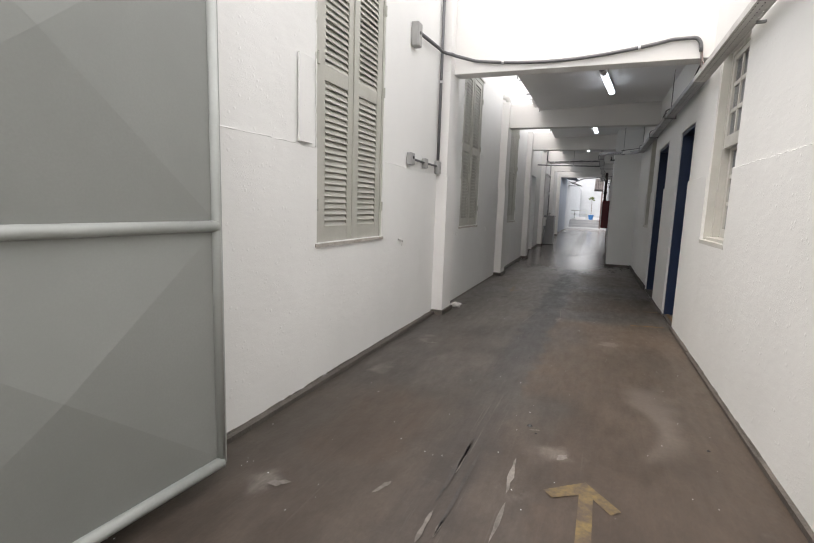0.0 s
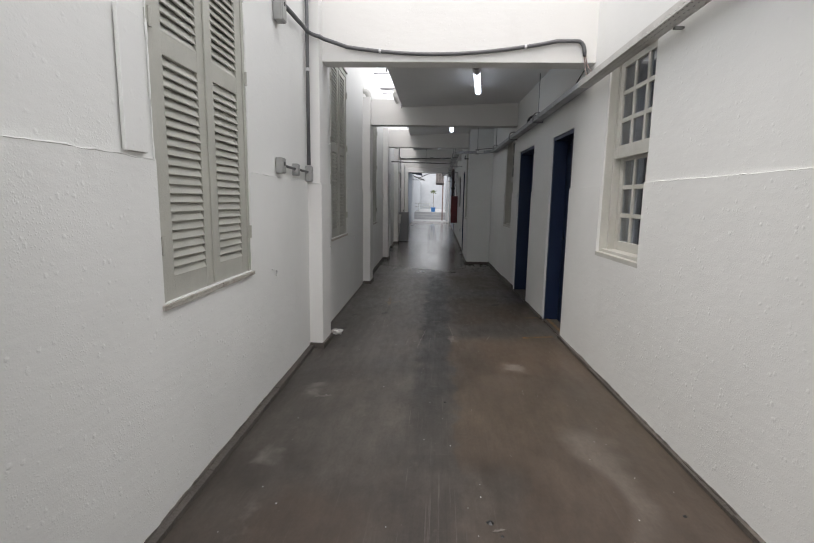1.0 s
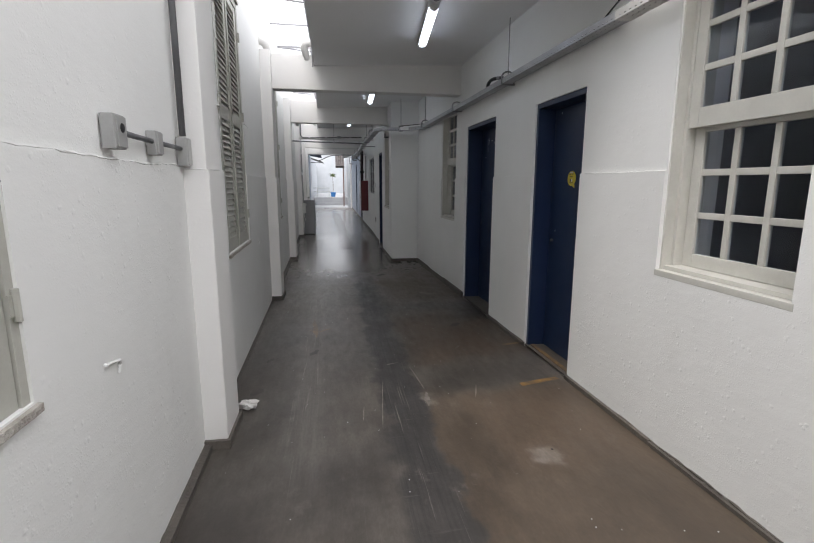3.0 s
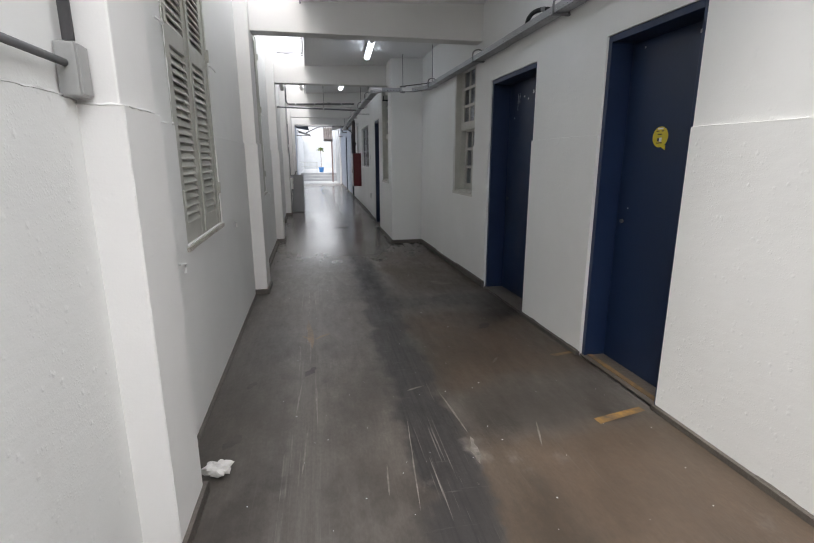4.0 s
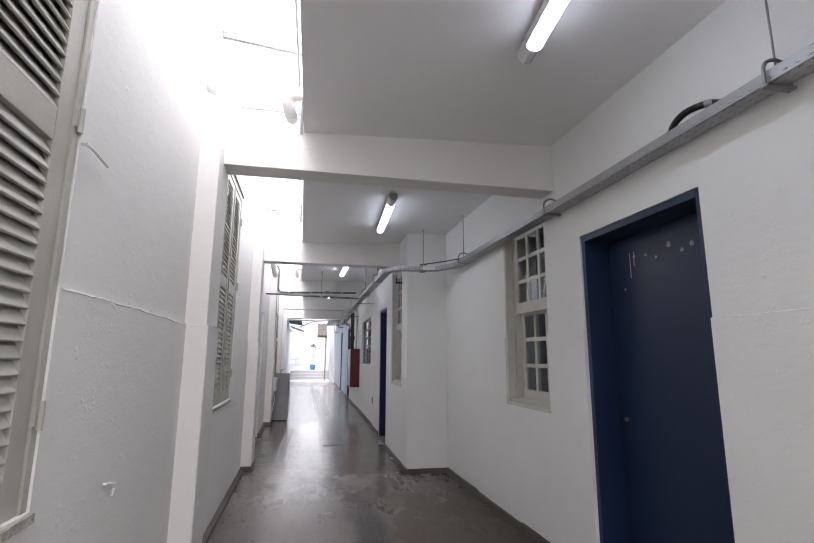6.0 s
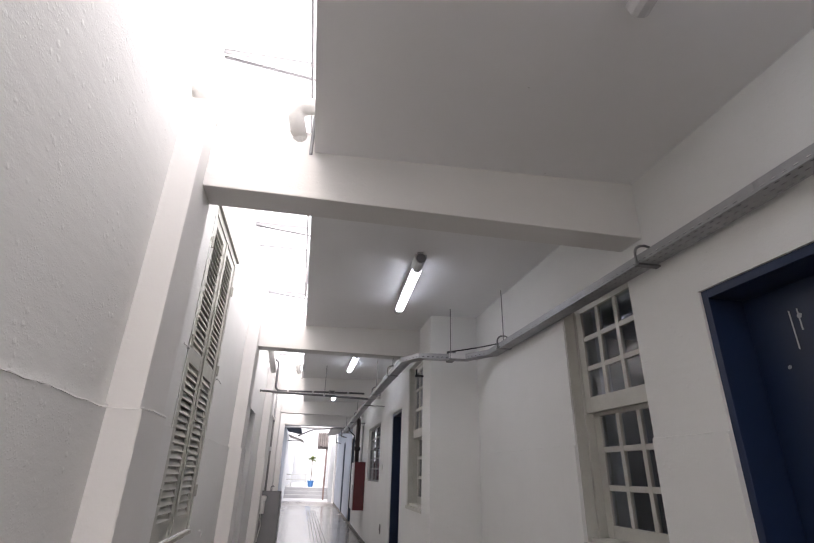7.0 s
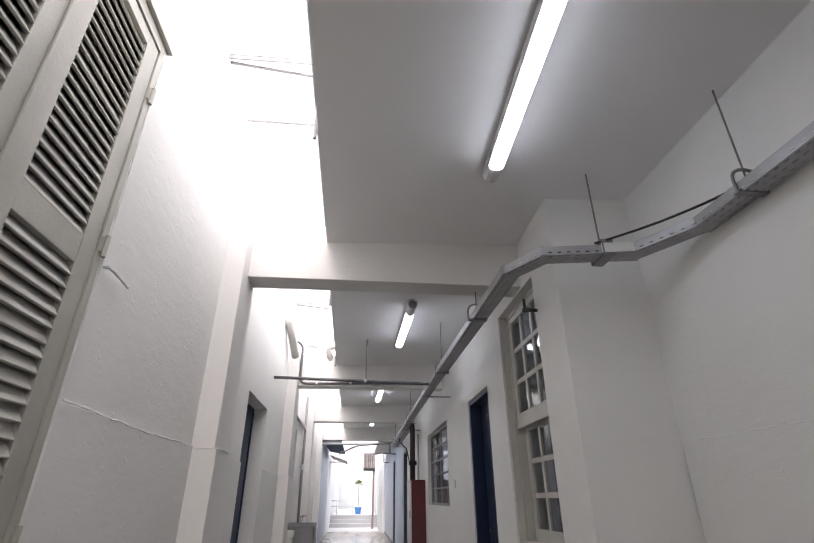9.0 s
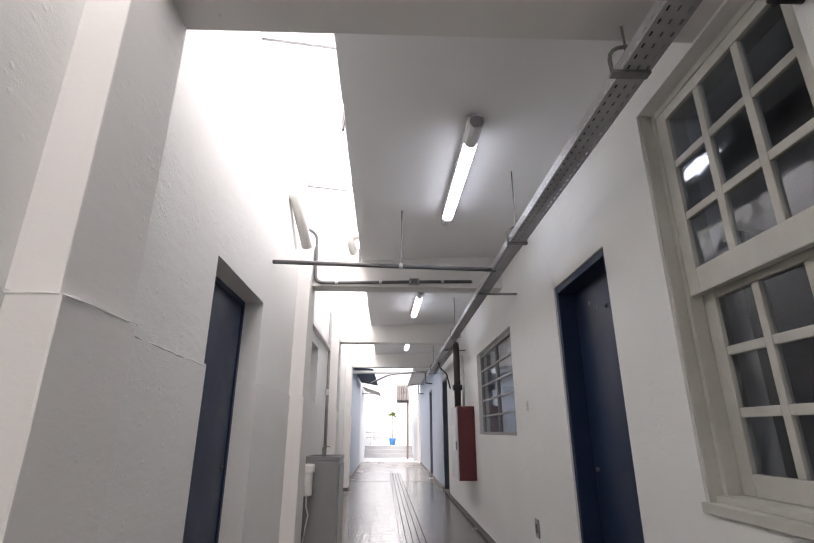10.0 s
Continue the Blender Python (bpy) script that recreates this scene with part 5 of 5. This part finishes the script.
# ---- fire hose cabinet and its pipe ----
cab = thing("fire_cabinet", pose(0.198, 17.44, 0.64), "red steel fire hose cabinet with a pale door", "fire cabinet")
part("body", boxes((-0.215, 0.0, 0, 0.62, 0, 0.89)), RED, cab, bevel=0.005)
fdoor = part("door", boxes((-0.232, -0.2155, 0.012, 0.608, 0.012, 0.878)), CAP, cab, "pale grey door", bevel=0.003)
part("pane", boxes((-0.2345, -0.2325, 0.16, 0.46, 0.34, 0.66)), WHITE, fdoor, "white notice plate")
part("handle", boxes((-0.245, -0.2325, 0.05, 0.07, 0.36, 0.46)), STEEL, fdoor)
pipe = thing("standpipe", pose(0.04, 17.82, 1.535), "dark red fire main with a valve above the cabinet", "pipe")
bm = bmesh.new()
tube(bm, [(0, 0, 0.0), (0, 0, 0.73), *arc((0, 0, 0.75), (0.0, 0.13, 0.88), (0, 0, 0.88), 6), (0.0, 3.6, 0.88)], 0.045, 12)
part("pipe", bm, REDP, pipe, smooth=True)
bm = bmesh.new()
tube(bm, [(-0.0, -0.07, 0.26), (0.0, 0.10, 0.26)], 0.03, 10)
box(bm, -0.06, 0.06, -0.06, 0.06, 0.225, 0.295)
part("valve", bm, BLACK, pipe, "dark valve body")
conduit("conduit", [(0.18, 18.25, 1.5), (0.18, 18.25, 2.3)], 0.022, PVC, "white conduit beside the fire main", [((0.18, 18.25, 1.9), (0.18, 18.25, 1.95))])
bm = bmesh.new()
tube(bm, [(-0.06, 19.4, 2.36), (-0.03, 19.6, 2.3), (0.12, 19.8, 2.2), (0.19, 19.9, 1.95)], 0.012, 8)
tagged(linked("drop_cable", bm, BLACK, smooth=True), "black cable dropping from the tray to the wall", "cable")

# ---- grey steel cabinet and water filter by the pier ----
cx = left_x(16.0)
locker = thing("steel_cabinet", pose(cx + 0.09, 15.84, floor_z(16.0)), "tall grey steel cabinet standing against the wall", "cabinet")
LH = 0.86
part("body", boxes((0.0, 0.33, 0.0, 0.46, 0.02, LH)), CABG, locker, bevel=0.006)
part("top_tray", boxes((-0.0, 0.338, -0.008, 0.468, LH + 0.001, LH + 0.012), (0.0, 0.012, -0.008, 0.468, LH + 0.012, LH + 0.03), (0.326, 0.338, -0.008, 0.468, LH + 0.012, LH + 0.03), (0.012, 0.326, -0.008, 0.004, LH + 0.012, LH + 0.03), (0.012, 0.326, 0.456, 0.468, LH + 0.012, LH + 0.03)), CABG, locker, "grey steel drip tray")
part("plinth", boxes((0.01, 0.32, 0.01, 0.45, 0.0, 0.02)), BLACK, locker)
part("door", boxes((0.331, 0.340, 0.02, 0.44, 0.05, LH - 0.04)), CABG, locker, bevel=0.002)
for yy in (0.12, 0.34):
    bm = bmesh.new()
    tube(bm, [(0.16, yy, LH + 0.01), (0.16, yy, LH + 0.10), *arc((0.16, yy, LH + 0.10), (0.20, yy, LH + 0.10), (0.18, yy, LH + 0.13), 5)], 0.005, 8)
    part("tap", bm, STEEL, locker, "thin steel tap", smooth=True)
filt = thing("water_filter", pose(cx + 0.155, 15.75, 0.68), "white plastic water filter canister on the wall", "water filter")
bm = bmesh.new()
lathe(bm, [(0.04, 0.0), (0.048, 0.015), (0.048, 0.19), (0.062, 0.195), (0.064, 0.25), (0.05, 0.262)], 18)
part("canister", bm, WHITE, filt, smooth=False)
part("bracket", boxes((-0.155, -0.04, -0.03, 0.03, 0.20, 0.24)), STEEL, filt)
bm = bmesh.new()
tube(bm, [(0.0, 0.0, 0.0), (0.0, 0.01, -0.08), (0.02, 0.03, -0.16), (0.0, 0.05, -0.26), (-0.02, 0.05, -0.40)], 0.007, 8)
part("hose", bm, WHITE, filt, "thin white hose", smooth=True)
structure("window_ledge", boxes((0.009, 0.06, BEAMS[3] + 0.2, 17.93, LEFT_WINDOW[3] + 0.11, LEFT_WINDOW[3] + 0.145)), BEAM, "narrow plaster ledge over the steel window", "ledge", LEFT, bevel=0.004)

# ---- markings and litter on the floor ----
def flat(name, shapes, mat, label, category):
    bm = bmesh.new()
    for pts in shapes:
        bm.faces.new([bm.verts.new((x, y, floor_z(y) + 0.004)) for x, y in pts])
    bmesh.ops.recalc_face_normals(bm, faces=bm.faces)
    for f in bm.faces:
        if f.normal.z < 0:
            f.normal_flip()
    return structure(name, bm, mat, label, category)


flat("floor_arrow", [[(0.115, 1.2), (0.172, 1.2), (0.168, 2.60), (0.235, 2.52), (0.275, 2.56), (0.135, 2.72), (-0.03, 2.585), (0.01, 2.54), (0.112, 2.61)]], ARROW, "faded yellow arrow painted on the floor", "floor marking")
d0, d1 = DOORS[0][0], DOORS[0][1]
flat("door_marking", [[(0.46, d0 - 0.09), (0.78, d0 - 0.01), (0.77, d0 + 0.035), (0.455, d0 - 0.035)], [(0.64, d1 - 0.0), (0.82, d1 + 0.04), (0.82, d1 + 0.07), (0.62, d1 + 0.04)]], YEL, "worn orange-yellow corner marks before the door", "floor marking")
line = structure("threshold_line", boxes((0.035, 0.07, d0 + 0.02, d1 - 0.02, 0.008, 0.016)), YEL, "worn orange-yellow line along the door threshold", "floor marking", RIGHT)
random.seed(11)


def sliver(x0, y0, x1, y1, w):
    """The outline of a ragged scrape from one point to another, w wide at its middle."""
    a, b = Vector((x0, y0)), Vector((x1, y1))
    d = (b - a).normalized()
    side = Vector((-d.y, d.x))
    n = 7
    up, low = [], []
    for k in range(1, n):
        f = k / n
        h = w * 0.5 * math.sin(math.pi * f) ** 0.6
        p = a.lerp(b, f)
        up.append(p + side * h * random.uniform(0.4, 1.2))
        low.append(p - side * h * random.uniform(0.4, 1.2))
    return [tuple(p) for p in (a, *up, b, *low[::-1])]


flat("floor_scrapes", [sliver(*v) for v in (
    (-0.405, 2.54, -0.415, 2.86, 0.018), (-0.17, 2.48, -0.18, 2.80, 0.026), (-0.17, 2.16, -0.16, 2.43, 0.022), (-0.41, 2.05, -0.41, 2.25, 0.022), (-0.36, 2.1, -0.355, 2.22, 0.014),
    (-0.17, 3.12, -0.11, 3.14, 0.02), (-0.68, 2.25, -0.64, 2.36, 0.03), (-1.11, 2.12, -1.02, 2.17, 0.05), (0.0, 2.86, 0.04, 2.93, 0.045), (-1.27, 4.40, -1.14, 4.43, 0.03),
    (-0.71, 5.66, -0.69, 5.88, 0.010), (-0.60, 5.55, -0.53, 6.25, 0.009), (-0.27, 5.80, -0.25, 6.02, 0.04), (-0.25, 6.05, -0.29, 6.50, 0.014), (0.07, 5.88, 0.14, 6.10, 0.010), (0.17, 6.84, 0.24, 6.93, 0.022),
    (-1.07, 5.85, -1.05, 6.25, 0.012), (-1.12, 6.35, -1.10, 6.75, 0.010), (-1.08, 8.1, -1.10, 8.95, 0.016), (-1.02, 8.2, -1.04, 8.9, 0.012), (-1.15, 8.35, -1.16, 8.9, 0.012), (-1.05, 7.0, -1.06, 7.5, 0.012), (-1.12, 6.9, -1.13, 7.4, 0.009), (-1.0, 6.2, -1.02, 6.9, 0.009), (-0.48, 6.55, -0.36, 6.60, 0.018))],
     SCRAPE, "pale scrapes and flaked paint on the floor", "floor scrape")
flat("paint_trace", [sliver(*v) for v in ((-1.045, 7.32, -1.09, 7.98, 0.05), (-1.03, 7.50, -0.90, 7.63, 0.035), (-1.06, 7.52, -1.13, 7.60, 0.025))], TRACE, "worn trace of a yellow arrow on the floor", "floor marking")
flat("floor_smears", [sliver(*v) for v in ((-1.45, 6.12, -1.38, 6.24, 0.07), (-1.42, 6.74, -1.38, 6.84, 0.05), (-1.08, 6.85, -1.02, 7.0, 0.06), (-0.42, 2.3, -0.41, 2.9, 0.03), (-0.36, 2.1, -0.35, 2.8, 0.025), (0.3, 7.5, 0.42, 7.62, 0.09))],
     OILY, "dark greasy smears on the floor", "floor smear")

random.seed(5)
scrap = bmesh.new()
bmesh.ops.create_icosphere(scrap, subdivisions=3, radius=1.0)
for v in scrap.verts:
    fold = 0.75 + 0.35 * math.sin(5 * v.co.x + 2 * v.co.z) * math.cos(6 * v.co.y) + random.uniform(-0.12, 0.12)
    v.co = Vector((v.co.x * 0.07 * fold, v.co.y * 0.05 * fold, max(-0.001, 0.028 + v.co.z * 0.035 * fold)))
ob = tagged(linked("crumpled_cloth", scrap, PVC), "crumpled white cloth lying at the foot of the pier", "cloth")
ob.matrix_world = pose(-1.43, 5.93, 0.008)


def grit(bm, x, y, r):
    n = 6
    z = floor_z(y)
    low = [bm.verts.new((x + r * random.uniform(0.7, 1.2) * math.cos(2 * math.pi * k / n), y + r * random.uniform(0.7, 1.2) * math.sin(2 * math.pi * k / n), z)) for k in range(n)]
    tip = bm.verts.new((x, y, z + r * 0.6))
    for k in range(n):
        bm.faces.new((low[k], low[(k + 1) % n], tip))


bm = bmesh.new()
for _ in range(220):
    grit(bm, random.uniform(-1.45, 0.75), random.uniform(1.4, 11), random.uniform(0.0015, 0.0042))
tagged(linked("floor_grit", bm, CHIP), "pale crumbs of plaster scattered over the floor", "grit", kind="stuff")
bm = bmesh.new()
for x, y, r in ((-0.17, 3.18, 0.018), (0.70, 3.3, 0.012), (-0.13, 3.1, 0.009), (-0.35, 4.4, 0.01), (0.3, 5.2, 0.008)):
    grit(bm, x, y, r)
tagged(linked("floor_crumbs", bm, BLACK), "few dark crumbs on the floor", "crumbs", kind="stuff")

# ---- far courtyard ----
structure("eave_wall_left", boxes((-0.3, -0.02, 28.5, 60, -0.05, 3.2)), FARW, "white rendered wall along the courtyard", "wall", LEFT)
bm = bmesh.new()
tube(bm, [(left_x(23.3) - 0.02, 23.3, 2.62), (0.22, 23.3, 2.64)], 0.03, 10)
tagged(linked("cross_pipe", bm, PIPEL, smooth=True), "grey steel pipe across the end of the passage", "pipe")
bm = bmesh.new()
tube(bm, [(-1.40, 23.28, 2.36), (-1.02, 23.28, 2.54), (-0.86, 23.28, 2.59), (-0.30, 23.28, 2.63)], 0.022, 8)
tagged(linked("slanting_brace", bm, PIPE, smooth=True), "dark bent brace under the cross pipe", "brace")
def corrugated(name, m, x0, x1, y0, y1, z0, z1, label, mat):
    """A thin wavy sheet from one edge to the other, its waves along x."""
    top = thing(name, m, label, "awning", "sheet awnings")
    bm = bmesh.new()
    n = int((y1 - y0) / 0.038)
    for k in range(n + 1):
        y, z = y0 + (y1 - y0) * k / n, 0.014 * math.sin(k * math.pi / 2)
        bm.verts.new((x0, y, z0 + z)), bm.verts.new((x1, y, z1 + z))
    bm.verts.ensure_lookup_table()
    for k in range(n):
        bm.faces.new([bm.verts[i] for i in (2 * k, 2 * k + 1, 2 * k + 3, 2 * k + 2)])
    bmesh.ops.solidify(bm, geom=list(bm.faces), thickness=0.006)
    part("sheet", bm, mat, top)
    bm = boxes((min(x0, x1), max(x0, x1), y0 + 0.02, y0 + 0.05, min(z0, z1) - 0.06, min(z0, z1) - 0.02))
    part("bearer", bm, PIPE, top, "dark steel bearer")
    return top


corrugated("corrugated_awning", pose(left_x(29.5), 29.5, 2.5), 0.0, 0.66, 0.0, 2.0, 0.32, 0.10, "pale corrugated awning on the courtyard wall", PIPEL)
corrugated("corrugated_awning", pose(left_x(24.5), 23.6, 2.6), -0.03, 0.55, 0.0, 4.6, 0.24, 0.14, "grey-blue corrugated sheet under the wall top", SLATE)
corrugated("corrugated_awning", pose(0.2, BEAMS[5] + 0.2, 2.68), 0.02, -0.50, 0.0, 7.9, 0.26, 0.15, "pale corrugated eave along the passage wall", PIPEL)
for y in (24.0, 27.6):
    bm = bmesh.new()
    tube(bm, [(0.205, y, 2.42), (0.03, y, 2.44), (0.02, y, 2.73)], 0.018, 6)
    box(bm, -0.26, 0.205, y - 0.015, y + 0.015, 2.72, 2.75)
    tagged(linked("eave_bracket", bm, PIPE), "dark steel bracket under the eave sheet", "bracket", "eave brackets")
house = thing("tiled_house", pose(0.42, 32.2, 0.108), "small white house with a clay tiled eave and a brick-red post", "house")
part("wall", boxes((-0.36, 6, 1.3, 1.3 + 8, 0.0, 3.0)), FARW, house)
bm = bmesh.new()
for k in range(5):
    x = -1.03 + 0.105 * k
    for j in range(4):
        tube(bm, [(x, -0.10 + 0.21 * j, 2.34 + 0.17 * j + 0.012), (x, 0.16 + 0.21 * j, 2.55 + 0.17 * j)], 0.05 if k % 2 else 0.04, 7)
box(bm, -1.08, -0.56, -0.06, 0.0, 2.26, 2.32)
sheet = [bm.verts.new(p) for p in ((-1.08, -0.08, 2.315), (-0.56, -0.08, 2.315), (-0.56, 0.82, 3.04), (-1.08, 0.82, 3.04))]
bmesh.ops.solidify(bm, geom=[bm.faces.new(sheet)], thickness=0.03)
part("roof", bm, TERRA, house, "clay tiled eave")
part("post", boxes((-0.66, -0.58, 0.02, 0.10, 0.0, 2.31)), BRICK, house, "brick-red painted post")
part("door", boxes((-0.38, -0.361, 2.0, 2.8, 0.0, 2.1)), PVC, house, "white door")
# white pillars where the passage wall ends
structure("pillar_near", boxes((0.12, 0.5, END - 0.62, END - 0.14, -0.05, 2.6)), WALL, "white pillar at the end of the passage wall", "pillar", bevel=0.004)
structure("pillar_far", boxes((0.0, 0.42, END + 0.75, END + 1.15, -0.05, 2.6)), FARW, "white pillar by the courtyard", "pillar", bevel=0.004)
bm = bmesh.new()
for z in (0.36, 0.60):
    tube(bm, [(-2.6, 35.0, 0.58 + z), (-1.05, 35.0, 0.58 + z)], 0.02, 8)
for x in (-2.55, -1.85, -1.1):
    tube(bm, [(x, 35.0, 0.58), (x, 35.0, 0.58 + 0.62)], 0.02, 8)
tagged(linked("handrail", bm, RAILP, smooth=True), "pale steel handrail above the courtyard steps", "handrail")
planter = thing("planter", pose(-0.83, 35.6, 0.585), "blue plastic planter with a slender leafy plant", "planter")
bm = bmesh.new()
lathe(bm, [(0.13, 0.0), (0.17, 0.28), (0.185, 0.285), (0.185, 0.31), (0.15, 0.30)], 18)
part("pot", bm, BLUE, planter)
bm = bmesh.new()
tube(bm, [(0, 0, 0.29), (0.01, 0, 0.8), (-0.01, 0, 1.4)], 0.016, 6)
part("stem", bm, STALK, planter)
bm = bmesh.new()
for k in range(26):
    a, e, l = random.uniform(0, 6.28), random.uniform(-0.3, 0.7), random.uniform(0.16, 0.3)
    d = Vector((math.cos(a) * math.cos(e), math.sin(a) * math.cos(e), math.sin(e)))
    s = d.cross(Vector((0, 0, 1))).normalized() * 0.035
    o = Vector((0, 0, 1.38 + random.uniform(-0.08, 0.06)))
    bm.faces.new([bm.verts.new(p) for p in (o, o + d * l * 0.5 + s + Vector((0, 0, 0.03)), o + d * l, o + d * l * 0.5 - s + Vector((0, 0, 0.03)))])
part("leaves", bm, LEAF, planter, "yellow-green narrow leaves")
far = thing("far_building", pose(0, 52, 0.4), "long white two-storey building behind the courtyard", "building")
part("wall", boxes((-30, 30, 0, 8, 0, 6.2)), FARW, far)
part("roof", boxes((-30.5, 30.5, -0.6, 8.6, 6.2, 6.45)), TERRA, far)

# ---- tactile paving strip ----
strip = thing("tactile_strip", pose(0, 0, 0), "strip of ribbed grey tactile paving along the passage", "tactile paving", kind="structure")
tile = None
y = 13.4
while y < 25.2:
    m = pose(left_x(y) + 1.158, y, floor_z(y + 0.125) + 0.0005, math.degrees(math.atan((floor_z(y + 0.25) - floor_z(y)) / 0.25)), 0, 0.9 + random.uniform(-0.4, 0.4))
    if tile is None:
        bm = boxes((-0.142, 0.142, 0.002, 0.248, -0.006, -0.0005))
        for j in range(4):
            for k in range(3):
                box(bm, -0.138 + 0.0695 * j, -0.138 + 0.0695 * j + 0.060, 0.006 + 0.082 * k, 0.082 + 0.082 * k, -0.0005, 0.005)
        tile = part("tile", bm, TACT, strip)
        tile.matrix_basis = m
    else:
        share(tile, strip, m)
    y += 0.25
structure("floor_joint", boxes((left_x(23.1) + 0.02, 0.19, 23.10, 23.16, 0.09, 0.112)), SKIRT, "dark open joint across the passage floor", "floor joint")
